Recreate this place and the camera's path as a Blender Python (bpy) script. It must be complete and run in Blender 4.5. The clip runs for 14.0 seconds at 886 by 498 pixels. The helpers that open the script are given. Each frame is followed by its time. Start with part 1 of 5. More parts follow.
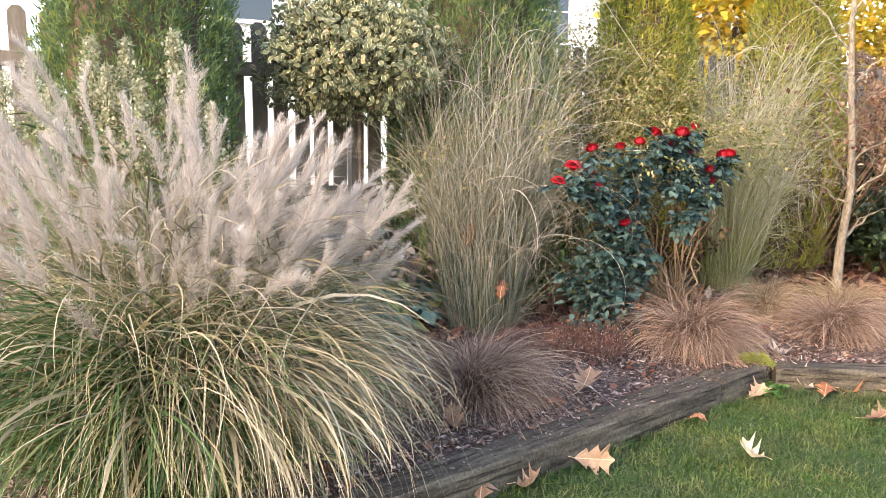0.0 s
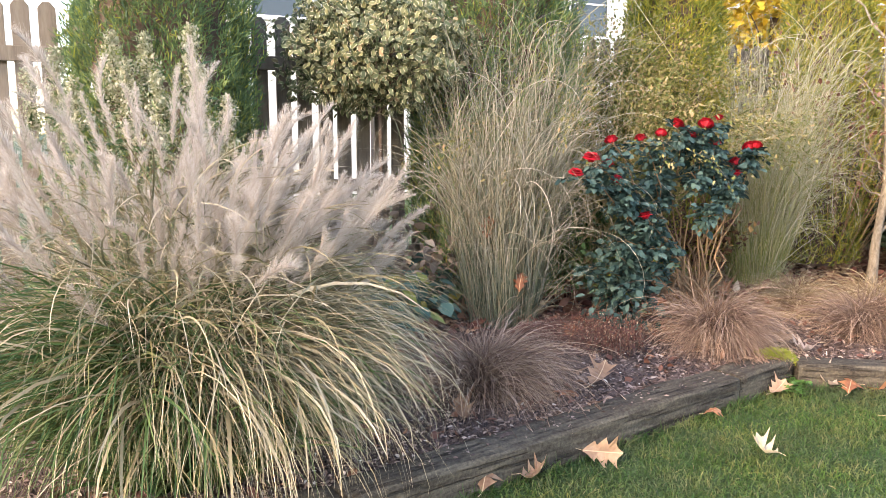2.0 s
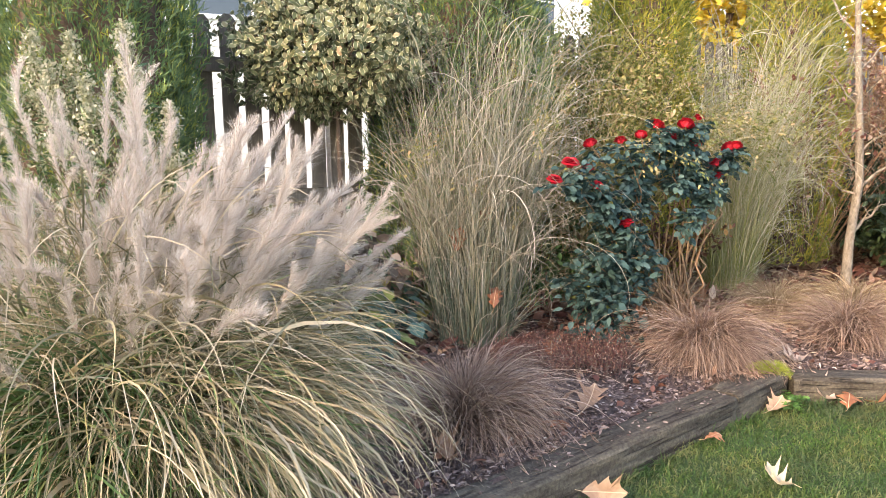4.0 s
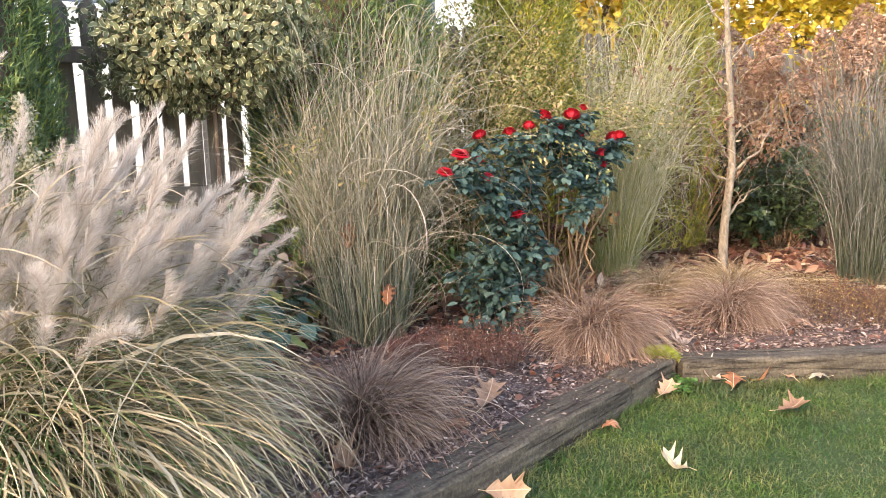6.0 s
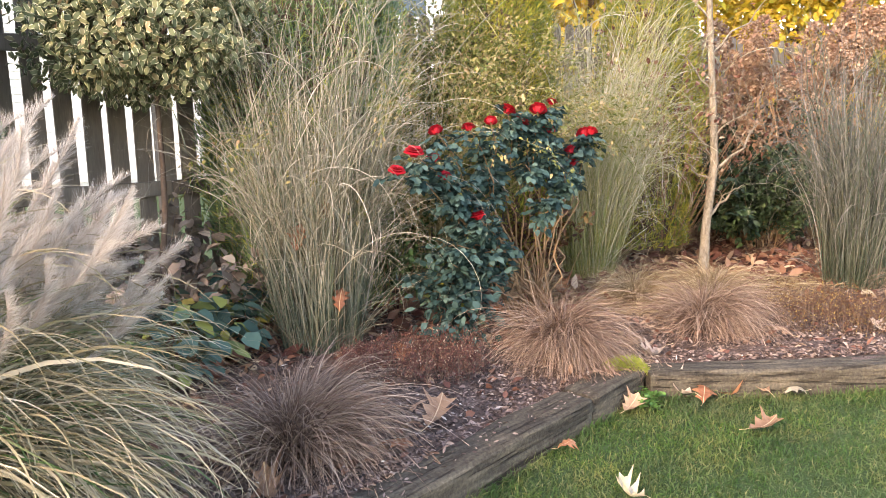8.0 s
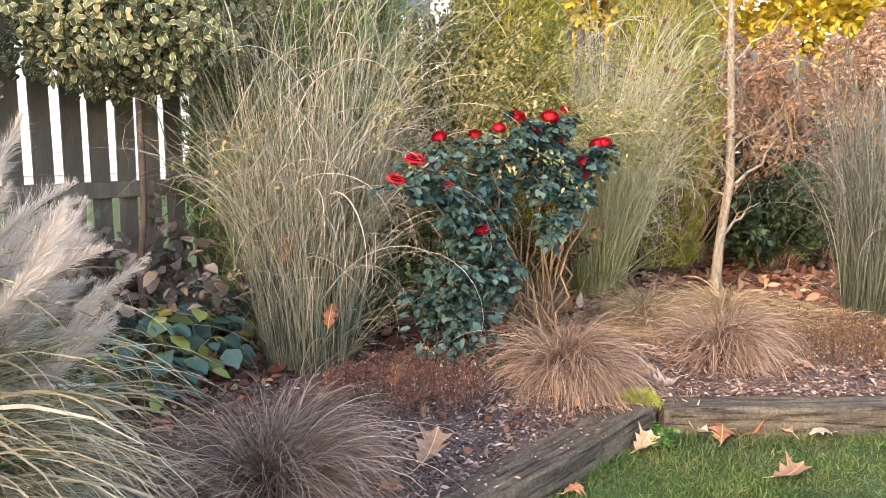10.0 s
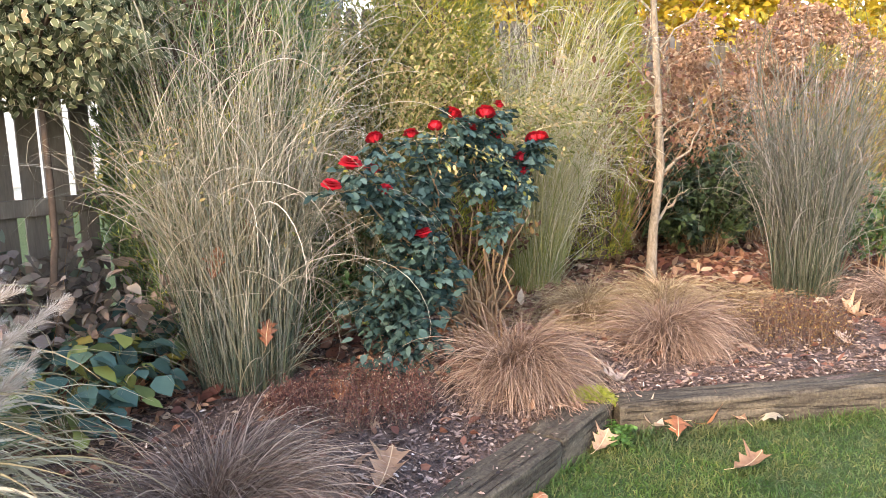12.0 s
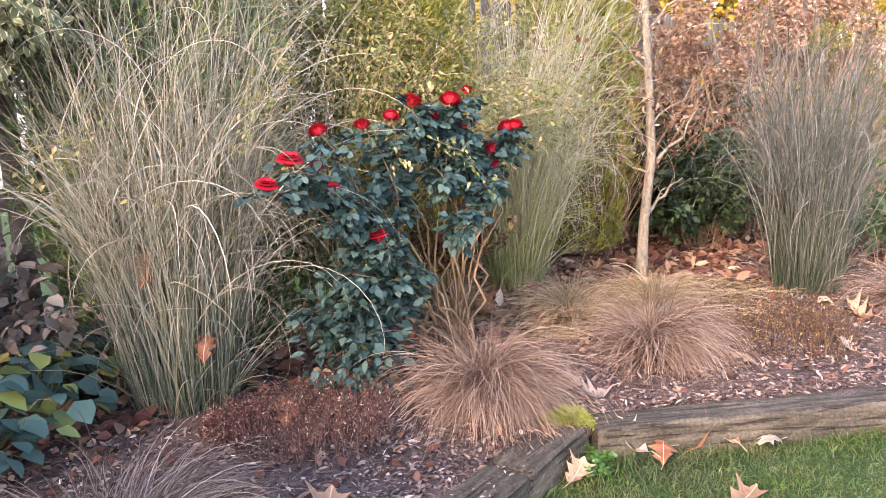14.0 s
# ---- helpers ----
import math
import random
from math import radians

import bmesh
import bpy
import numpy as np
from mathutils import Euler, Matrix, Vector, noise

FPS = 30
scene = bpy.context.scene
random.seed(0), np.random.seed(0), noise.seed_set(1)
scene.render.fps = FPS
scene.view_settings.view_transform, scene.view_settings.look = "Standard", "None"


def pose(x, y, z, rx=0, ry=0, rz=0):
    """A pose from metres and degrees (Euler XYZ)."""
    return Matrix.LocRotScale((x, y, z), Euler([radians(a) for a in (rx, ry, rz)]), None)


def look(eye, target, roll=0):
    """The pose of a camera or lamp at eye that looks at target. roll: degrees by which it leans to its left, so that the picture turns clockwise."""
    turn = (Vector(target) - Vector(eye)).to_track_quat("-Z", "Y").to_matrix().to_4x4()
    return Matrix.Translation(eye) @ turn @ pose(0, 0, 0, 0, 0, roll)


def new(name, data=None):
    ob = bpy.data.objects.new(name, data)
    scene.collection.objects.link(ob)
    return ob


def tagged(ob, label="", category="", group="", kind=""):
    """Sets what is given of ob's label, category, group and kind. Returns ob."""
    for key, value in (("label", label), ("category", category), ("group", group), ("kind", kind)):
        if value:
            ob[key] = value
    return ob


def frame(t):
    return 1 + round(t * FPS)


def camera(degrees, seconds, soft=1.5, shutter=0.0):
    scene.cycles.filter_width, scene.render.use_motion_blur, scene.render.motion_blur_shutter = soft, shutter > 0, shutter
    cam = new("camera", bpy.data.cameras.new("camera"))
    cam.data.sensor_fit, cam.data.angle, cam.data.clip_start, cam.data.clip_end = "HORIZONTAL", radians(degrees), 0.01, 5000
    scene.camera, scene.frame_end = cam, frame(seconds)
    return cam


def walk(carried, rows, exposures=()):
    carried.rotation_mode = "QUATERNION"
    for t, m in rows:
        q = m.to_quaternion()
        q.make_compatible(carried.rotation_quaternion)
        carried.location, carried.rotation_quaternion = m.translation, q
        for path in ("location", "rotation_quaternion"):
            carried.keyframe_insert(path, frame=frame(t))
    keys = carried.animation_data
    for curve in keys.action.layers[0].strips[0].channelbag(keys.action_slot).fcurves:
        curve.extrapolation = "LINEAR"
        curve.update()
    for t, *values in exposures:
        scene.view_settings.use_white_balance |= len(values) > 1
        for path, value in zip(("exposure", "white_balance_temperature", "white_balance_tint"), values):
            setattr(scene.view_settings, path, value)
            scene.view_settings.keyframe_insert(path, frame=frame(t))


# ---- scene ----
cam = camera(59.1, 14.0, soft=0.8)
METRES, EYE, TILT, LEAN, TURN = 2.0, 1.36, 0.0, 0.0, 0.0
ROWS = [
    (0.0, 0.0, 0.0, 0.0, 0.03, -8.19, -0.21),
    (0.5, 0.0273, 0.0059, -0.0028, 0.87, -8.31, -0.15),
    (1.0, 0.0509, -0.0012, -0.0078, 2.0, -8.29, -0.08),
    (1.5, 0.0667, -0.0058, -0.0087, 2.54, -8.31, -0.14),
    (2.0, 0.0698, -0.0022, -0.0112, 3.1, -8.47, -0.0),
    (2.2, 0.0679, 0.0053, -0.0108, 3.14, -8.44, 0.08),
    (4.3, -0.0023, 0.196, 0.0086, -2.04, -8.66, 1.02),
    (4.5, -0.003, 0.2023, 0.0087, -2.88, -8.7, 1.1),
    (5.0, 0.001, 0.2226, 0.0087, -6.28, -8.95, 1.06),
    (5.5, 0.0004, 0.2357, 0.0064, -7.93, -9.21, 1.2),
    (6.0, -0.0006, 0.238, 0.0072, -9.34, -9.32, 1.53),
    (6.5, 0.0051, 0.2345, 0.0062, -10.01, -9.45, 1.82),
    (7.0, 0.0355, 0.26, 0.0056, -10.16, -9.6, 2.01),
    (7.5, 0.0949, 0.3111, 0.0063, -9.83, -9.65, 1.97),
    (7.7, 0.113, 0.3282, 0.0072, -9.68, -9.72, 1.67),
    (9.8, 0.1523, 0.4767, 0.0138, -8.34, -9.97, -0.7),
    (10.0, 0.1439, 0.5026, 0.0152, -9.36, -9.67, -0.69),
    (10.5, 0.1087, 0.5485, 0.0225, -11.74, -9.57, -0.36),
    (11.0, 0.0937, 0.5676, 0.0242, -13.39, -9.61, 0.42),
    (11.5, 0.099, 0.5699, 0.023, -14.84, -9.83, 0.96),
    (12.0, 0.1196, 0.5886, 0.0213, -15.43, -10.02, 1.45),
    (12.5, 0.1612, 0.6399, 0.0222, -15.58, -10.4, 1.82),
    (13.0, 0.2141, 0.7008, 0.031, -15.58, -10.62, 1.69),
    (13.5, 0.2382, 0.7283, 0.0298, -15.48, -10.9, 1.72),
    (14.0, 0.2577, 0.7536, 0.0317, -15.36, -11.38, 1.81),
]
EXPOSURES = [(0.0, 2.87, 7300, 20), (7.5, 2.91, 7400, 20), (11.0, 2.94, 7400, 19), (13.0, 2.96, 7000, 23), (14.0, 3.04, 6800, 28)]
walk(cam, [(t, pose(0, 0, EYE, TILT, LEAN, TURN) @ pose(METRES * x, METRES * y, METRES * z, 90 + pitch, roll, yaw)) for t, x, y, z, yaw, pitch, roll in ROWS], EXPOSURES)

# ---- light: a low autumn sun along the fence, and the sky ----
SUN_TO = Vector((-0.68, -0.65, 0.50)).normalized()
SUN_ELEV = math.asin(SUN_TO.z)
world = bpy.data.worlds.new("sky")
scene.world = world
world.use_nodes = True
sky = world.node_tree.nodes.new("ShaderNodeTexSky")
sky.sky_type, sky.sun_disc = "NISHITA", False
sky.sun_elevation, sky.sun_rotation = SUN_ELEV, math.atan2(SUN_TO.x, SUN_TO.y)
world.node_tree.links.new(sky.outputs["Color"], world.node_tree.nodes["Background"].inputs["Color"])
world.node_tree.nodes["Background"].inputs["Strength"].default_value = 0.15
sun = new("sun", bpy.data.lights.new("sun", "SUN"))
sun.data.energy, sun.data.angle, sun.data.color = 0.85, radians(3.0), (1.0, 0.80, 0.55)
sun.matrix_world = look(SUN_TO * 30, (0, 0, 0))

# ---- materials ----


class Nodes:
    """A short way to wire a node material."""

    def __init__(self, name):
        self.mat = bpy.data.materials.new(name)
        self.mat.use_nodes = True
        self.tree = self.mat.node_tree
        self.bsdf = self.tree.nodes["Principled BSDF"]
        self.out = self.tree.nodes["Material Output"]

    def add(self, kind, ins=None, **props):
        n = self.tree.nodes.new(kind)
        for k, v in props.items():
            if k == "operation":
                n.operation = v
            elif k == "blend":
                n.blend_type = v
            elif k == "data":
                n.data_type = v
        for k, v in (ins or {}).items():
            self.put(v, n.inputs[k])
        return n

    def put(self, v, socket):
        if isinstance(v, bpy.types.NodeSocket):
            self.tree.links.new(v, socket)
        else:
            socket.default_value = v

    def noise(self, scale, detail=4.0, where=None, rough=0.6):
        n = self.add("ShaderNodeTexNoise", {"Scale": scale, "Detail": detail, "Roughness": rough})
        if where is not None:
            self.tree.links.new(where, n.inputs["Vector"])
        return n.outputs["Fac"]

    def ramp(self, fac, stops):
        n = self.add("ShaderNodeValToRGB", {"Fac": fac})
        el = n.color_ramp.elements
        while len(el) < len(stops):
            el.new(0.5)
        for e, (p, c) in zip(el, stops):
            e.position, e.color = p, (*c, 1)
        return n.outputs["Color"]

    def mix(self, fac, a, b, blend="MIX"):
        n = self.add("ShaderNodeMix", blend=blend, data="RGBA")
        for v, k in ((fac, 0), (a, 6), (b, 7)):
            if isinstance(v, tuple):
                v = (*v, 1)
            self.put(v, n.inputs[k])
        return n.outputs[2]

    def maths(self, op, a, b=0.0):
        n = self.add("ShaderNodeMath", operation=op)
        self.put(a, n.inputs[0])
        self.put(b, n.inputs[1])
        return n.outputs[0]

    def bump(self, height, strength, distance=0.01):
        n = self.add("ShaderNodeBump", {"Height": height, "Strength": strength, "Distance": distance})
        self.tree.links.new(n.outputs["Normal"], self.bsdf.inputs["Normal"])

    def coords(self, which="Object"):
        return self.add("ShaderNodeTexCoord").outputs[which]

    def along(self):
        """How far along a blade or leaf, 0 at its base and 1 at its tip."""
        return self.add("ShaderNodeSeparateXYZ", {"Vector": self.coords("UV")}).outputs["Y"]

    def across(self):
        return self.add("ShaderNodeSeparateXYZ", {"Vector": self.coords("UV")}).outputs["X"]

    def island(self):
        return self.add("ShaderNodeNewGeometry").outputs["Random Per Island"]

    def each(self):
        return self.add("ShaderNodeObjectInfo").outputs["Random"]

    def done(self, colour, rough=0.7, sheer=0.0, spec=0.3):
        self.put(colour, self.bsdf.inputs["Base Color"])
        self.put(rough, self.bsdf.inputs["Roughness"])
        self.bsdf.inputs["Specular IOR Level"].default_value = spec
        if sheer:
            t = self.add("ShaderNodeBsdfTranslucent", {"Color": colour})
            m = self.add("ShaderNodeMixShader", {"Fac": sheer})
            self.tree.links.new(self.bsdf.outputs[0], m.inputs[1])
            self.tree.links.new(t.outputs[0], m.inputs[2])
            self.tree.links.new(m.outputs[0], self.out.inputs["Surface"])
        return self.mat


def blade_material(name, low, high, sheer=0.35, rough=0.55, spread=0.35):
    """Grass: one ramp at the base, another at the tip, each blade of its own shade."""
    n = Nodes(name)
    r = n.island()
    a = n.ramp(r, low)
    b = n.ramp(n.maths("FRACT", n.maths("MULTIPLY", r, 7.31)), high)
    where = n.maths("ADD", n.along(), n.maths("MULTIPLY", n.maths("SUBTRACT", n.maths("FRACT", n.maths("MULTIPLY", r, 3.7)), 0.5), spread))
    c = n.mix(where, a, b)
    return n.done(c, rough, sheer)


def leaf_material(name, stops, sheer=0.3, rough=0.5, vein=0.0, edge=None, spec=0.4):
    n = Nodes(name)
    c = n.ramp(n.island(), stops)
    c = n.mix(n.maths("MULTIPLY", n.noise(60.0, 3.0, n.coords()), 0.35), c, (0.5, 0.5, 0.45), "MULTIPLY")
    if edge:
        e = n.maths("ABSOLUTE", n.maths("SUBTRACT", n.across(), 0.5))
        e = n.maths("GREATER_THAN", n.maths("ADD", e, n.maths("MULTIPLY", n.noise(90.0, 2.0, n.coords()), 0.12)), 0.39)
        c = n.mix(e, c, edge)
    return n.done(c, rough, sheer, spec)


def plain_material(name, stops, scale=8.0, rough=0.75, bump=0.3, fine=60.0, stretch=None, spec=0.3, distance=0.004, per=0.0):
    n = Nodes(name)
    v = n.coords()
    if stretch:
        v = n.add("ShaderNodeMapping", {"Vector": v, "Scale": stretch}).outputs[0]
    f = n.maths("ADD", n.maths("MULTIPLY", n.noise(scale, 5.0, v), 0.65), n.maths("MULTIPLY", n.noise(fine, 3.0, v), 0.35))
    if per:
        f = n.maths("ADD", f, n.maths("MULTIPLY", n.maths("SUBTRACT", n.each(), 0.5), per))
    c = n.ramp(f, stops)
    n.bump(n.noise(fine, 4.0, v), bump, distance)
    return n.done(c, rough, 0.0, spec)


M = {}
M["fountain"] = blade_material("fountain_grass_blade", [(0.0, (0.018, 0.04, 0.012)), (0.55, (0.04, 0.075, 0.02)), (1.0, (0.09, 0.11, 0.03))],
                               [(0.0, (0.03, 0.075, 0.022)), (0.55, (0.06, 0.115, 0.035)), (0.85, (0.13, 0.16, 0.06)), (1.0, (0.26, 0.23, 0.11))], 0.25)
M["fountain_tan"] = blade_material("straw_blade", [(0.0, (0.035, 0.05, 0.02)), (0.6, (0.10, 0.095, 0.045)), (1.0, (0.18, 0.145, 0.075))],
                                   [(0.0, (0.17, 0.14, 0.08)), (0.5, (0.34, 0.285, 0.18)), (1.0, (0.60, 0.51, 0.37))], 0.3)
M["plume"] = blade_material("seed_plume", [(0.0, (0.29, 0.24, 0.205)), (1.0, (0.42, 0.365, 0.32))], [(0.0, (0.47, 0.425, 0.375)), (1.0, (0.68, 0.635, 0.565))], 0.4, 0.85)
M["tall"] = blade_material("tall_grass_blade", [(0.0, (0.04, 0.075, 0.05)), (0.5, (0.09, 0.125, 0.08)), (0.8, (0.16, 0.17, 0.105)), (1.0, (0.30, 0.27, 0.19))],
                           [(0.0, (0.13, 0.14, 0.10)), (0.45, (0.28, 0.26, 0.195)), (1.0, (0.56, 0.50, 0.41))], 0.3, 0.55, 0.7)
M["tall_side"] = blade_material("tan_grass_blade", [(0.0, (0.10, 0.115, 0.075)), (0.6, (0.20, 0.19, 0.13)), (1.0, (0.36, 0.32, 0.24))],
                                [(0.0, (0.22, 0.20, 0.15)), (0.5, (0.42, 0.375, 0.295)), (1.0, (0.70, 0.63, 0.53))], 0.35, 0.55, 0.6)
M["tall_grey"] = blade_material("grey_tall_grass_blade", [(0.0, (0.03, 0.05, 0.03)), (0.6, (0.06, 0.082, 0.046)), (1.0, (0.12, 0.12, 0.075))],
                                [(0.0, (0.08, 0.08, 0.065)), (0.5, (0.155, 0.14, 0.13)), (1.0, (0.36, 0.325, 0.31))], 0.25, 0.6, 0.6)
# base stops brightened: sunlight on the clump's foot is put into the yellow-green
M["tall_pale"] = blade_material("pale_tall_grass_blade", [(0.0, (0.14, 0.19, 0.045)), (0.6, (0.27, 0.30, 0.09)), (1.0, (0.45, 0.41, 0.17))],
                                [(0.0, (0.26, 0.235, 0.165)), (0.4, (0.48, 0.43, 0.345)), (1.0, (0.76, 0.69, 0.60))], 0.45, 0.55, 0.6)
M["sedge"] = blade_material("bronze_sedge_blade", [(0.0, (0.04, 0.023, 0.016)), (0.6, (0.105, 0.06, 0.04)), (1.0, (0.18, 0.115, 0.078))],
                            [(0.0, (0.13, 0.078, 0.056)), (0.5, (0.265, 0.178, 0.13)), (1.0, (0.52, 0.395, 0.305))], 0.25, 0.6, 0.6)
M["straw_tuft"] = blade_material("straw_tuft_blade", [(0.0, (0.11, 0.07, 0.035)), (1.0, (0.23, 0.165, 0.08))], [(0.0, (0.22, 0.155, 0.09)), (0.5, (0.38, 0.29, 0.175)), (1.0, (0.60, 0.49, 0.32))], 0.3, 0.65, 0.6)
def lawn_blade_material():
    n = Nodes("lawn_blade")
    r = n.island()
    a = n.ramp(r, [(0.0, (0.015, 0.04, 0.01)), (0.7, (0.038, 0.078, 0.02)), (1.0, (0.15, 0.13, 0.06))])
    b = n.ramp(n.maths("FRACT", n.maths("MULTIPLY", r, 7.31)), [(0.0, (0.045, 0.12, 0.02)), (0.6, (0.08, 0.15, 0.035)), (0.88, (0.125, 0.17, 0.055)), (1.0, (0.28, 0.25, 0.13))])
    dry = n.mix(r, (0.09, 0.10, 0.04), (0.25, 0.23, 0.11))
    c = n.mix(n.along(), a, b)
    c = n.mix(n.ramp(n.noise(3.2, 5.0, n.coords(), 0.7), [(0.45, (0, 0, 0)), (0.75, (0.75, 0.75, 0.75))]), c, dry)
    # dappled light painted in: cool dark and warm bright patches over the grass colour
    dapple = n.ramp(n.noise(2.1, 4.0, n.coords(), 0.65), [(0.32, (0.55, 0.68, 0.8)), (0.5, (0.9, 0.92, 0.9)), (0.68, (1.35, 1.25, 0.95))])
    c = n.mix(1.0, c, dapple, "MULTIPLY")
    return n.done(c, 0.55, 0.35)


M["lawn_blade"] = lawn_blade_material()
M["lawn"] = plain_material("lawn_soil", [(0.3, (0.018, 0.036, 0.009)), (0.6, (0.034, 0.062, 0.015)), (0.8, (0.058, 0.072, 0.026))], 6.0, 0.9, 0.6, 120.0)
M["mulch"] = plain_material("mulch", [(0.25, (0.035, 0.024, 0.02)), (0.5, (0.10, 0.068, 0.055)), (0.75, (0.19, 0.135, 0.11))], 14.0, 0.9, 1.0, 90.0, distance=0.02)


def timber_material():
    n = Nodes("weathered_timber")
    v = n.coords()
    grain = n.add("ShaderNodeMapping", {"Vector": v, "Scale": (0.6, 4.0, 4.0)}).outputs[0]
    check = n.add("ShaderNodeMapping", {"Vector": v, "Scale": (0.9, 16.0, 16.0)}).outputs[0]
    f = n.maths("ADD", n.maths("MULTIPLY", n.noise(9.0, 6.0, grain), 0.55), n.maths("MULTIPLY", n.noise(75.0, 4.0, v), 0.45))
    c = n.ramp(f, [(0.32, (0.02, 0.017, 0.013)), (0.45, (0.052, 0.045, 0.036)), (0.56, (0.085, 0.075, 0.059)), (0.72, (0.16, 0.142, 0.112))])
    stain = n.ramp(n.noise(2.6, 5.0, v, 0.7), [(0.38, (0.72, 0.70, 0.66)), (0.62, (1.15, 1.1, 1.0))])
    c = n.mix(1.0, c, stain, "MULTIPLY")
    crack = n.ramp(n.noise(3.2, 3.0, check, 0.5), [(0.60, (0, 0, 0)), (0.66, (1, 1, 1))])
    c = n.mix(n.maths("MULTIPLY", crack, 0.6), c, (0.01, 0.008, 0.006))
    n.bump(n.maths("SUBTRACT", n.maths("ADD", n.noise(9.0, 6.0, grain), n.maths("MULTIPLY", n.noise(75.0, 4.0, v), 0.5)), crack), 1.0, 0.012)
    return n.done(c, 0.92, 0.0, 0.2)


M["timber"] = timber_material()
M["fence"] = plain_material("fence_board", [(0.25, (0.10, 0.078, 0.058)), (0.6, (0.19, 0.155, 0.12)), (0.85, (0.28, 0.235, 0.185))], 4.0, 0.85, 0.5, 30.0, (5.0, 5.0, 0.5), per=0.25)
M["bark_pale"] = plain_material("pale_bark", [(0.3, (0.06, 0.048, 0.035)), (0.48, (0.17, 0.138, 0.10)), (0.72, (0.34, 0.29, 0.23))], 14.0, 0.9, 0.9, 60.0, (2.5, 2.5, 1.0))
M["bark_dark"] = plain_material("dark_bark", [(0.25, (0.05, 0.035, 0.025)), (0.7, (0.15, 0.10, 0.07))], 12.0, 0.85, 0.7, 50.0)
M["twig"] = plain_material("brown_twig", [(0.25, (0.16, 0.09, 0.05)), (0.7, (0.32, 0.21, 0.12))], 12.0, 0.85, 0.4, 50.0)
M["straw_twig"] = plain_material("straw_twig", [(0.25, (0.22, 0.17, 0.085)), (0.7, (0.44, 0.36, 0.21))], 12.0, 0.8, 0.3, 50.0)
M["green_stem"] = plain_material("green_stem", [(0.25, (0.06, 0.08, 0.03)), (0.7, (0.16, 0.15, 0.06))], 12.0, 0.7, 0.3, 50.0)
# gold last stop stands for the sunlit rim, given to random sprays
M["thuja"] = leaf_material("conifer_spray", [(0.0, (0.07, 0.125, 0.065)), (0.5, (0.125, 0.20, 0.085)), (0.88, (0.22, 0.29, 0.085)), (1.0, (0.38, 0.38, 0.06))], 0.35, 0.6)
M["thuja_gold"] = leaf_material("golden_conifer_spray", [(0.0, (0.10, 0.15, 0.03)), (0.5, (0.24, 0.26, 0.035)), (1.0, (0.48, 0.40, 0.05))], 0.3, 0.6)
M["variegated"] = leaf_material("variegated_leaf", [(0.0, (0.10, 0.12, 0.065)), (0.6, (0.17, 0.19, 0.10)), (0.92, (0.25, 0.25, 0.13)), (1.0, (0.34, 0.24, 0.15))], 0.35, 0.75, edge=(0.50, 0.47, 0.31), spec=0.15)
M["rose_leaf"] = leaf_material("rose_leaf", [(0.0, (0.018, 0.042, 0.038)), (0.6, (0.042, 0.085, 0.076)), (0.965, (0.085, 0.14, 0.125)), (0.992, (0.09, 0.14, 0.09)), (1.0, (0.36, 0.33, 0.05))], 0.15, 0.65, spec=0.2)
M["petal"] = leaf_material("red_petal", [(0.0, (0.34, 0.004, 0.014)), (0.6, (0.52, 0.008, 0.022)), (1.0, (0.66, 0.02, 0.045))], 0.3, 0.6)
M["broad"] = leaf_material("broad_leaf", [(0.0, (0.035, 0.08, 0.07)), (0.6, (0.075, 0.14, 0.12)), (0.88, (0.11, 0.18, 0.09)), (0.95, (0.25, 0.26, 0.06)), (1.0, (0.35, 0.22, 0.08))], 0.2, 0.6, spec=0.2)
M["golden"] = leaf_material("golden_leaf", [(0.0, (0.40, 0.26, 0.02)), (0.5, (0.62, 0.44, 0.04)), (1.0, (0.45, 0.42, 0.06))], 0.5, 0.5)
M["spirea"] = leaf_material("yellow_green_leaf", [(0.0, (0.16, 0.18, 0.04)), (0.5, (0.32, 0.28, 0.07)), (1.0, (0.40, 0.26, 0.12))], 0.35, 0.55)
M["hydrangea"] = leaf_material("dry_floret", [(0.0, (0.13, 0.055, 0.03)), (0.5, (0.25, 0.12, 0.065)), (1.0, (0.42, 0.25, 0.14))], 0.3, 0.8)
M["floret"] = leaf_material("dry_floret_head", [(0.0, (0.22, 0.115, 0.07)), (0.5, (0.38, 0.23, 0.145)), (1.0, (0.60, 0.43, 0.30))], 0.35, 0.8)
M["dry_leaf"] = leaf_material("dry_leaf", [(0.0, (0.10, 0.035, 0.025)), (0.5, (0.215, 0.095, 0.06)), (0.88, (0.33, 0.20, 0.13)), (1.0, (0.56, 0.43, 0.30))], 0.25, 0.65)
M["seedhead"] = leaf_material("pale_seedhead", [(0.0, (0.22, 0.24, 0.14)), (0.6, (0.36, 0.36, 0.23)), (1.0, (0.54, 0.51, 0.39))], 0.35, 0.8)
M["shrub_green"] = leaf_material("shrub_leaf", [(0.0, (0.03, 0.07, 0.02)), (0.6, (0.06, 0.12, 0.03)), (1.0, (0.12, 0.17, 0.05))], 0.2, 0.5)
# shrub green taken near black: the shade under the hydrangeas is in the colour
M["shrub_shade"] = leaf_material("shaded_shrub_leaf", [(0.0, (0.012, 0.028, 0.012)), (0.6, (0.025, 0.05, 0.018)), (1.0, (0.06, 0.09, 0.03))], 0.1, 0.55)
M["olive"] = leaf_material("olive_tan_leaf", [(0.0, (0.08, 0.105, 0.025)), (0.4, (0.19, 0.20, 0.05)), (0.75, (0.34, 0.29, 0.11)), (1.0, (0.44, 0.30, 0.17))], 0.4, 0.6)
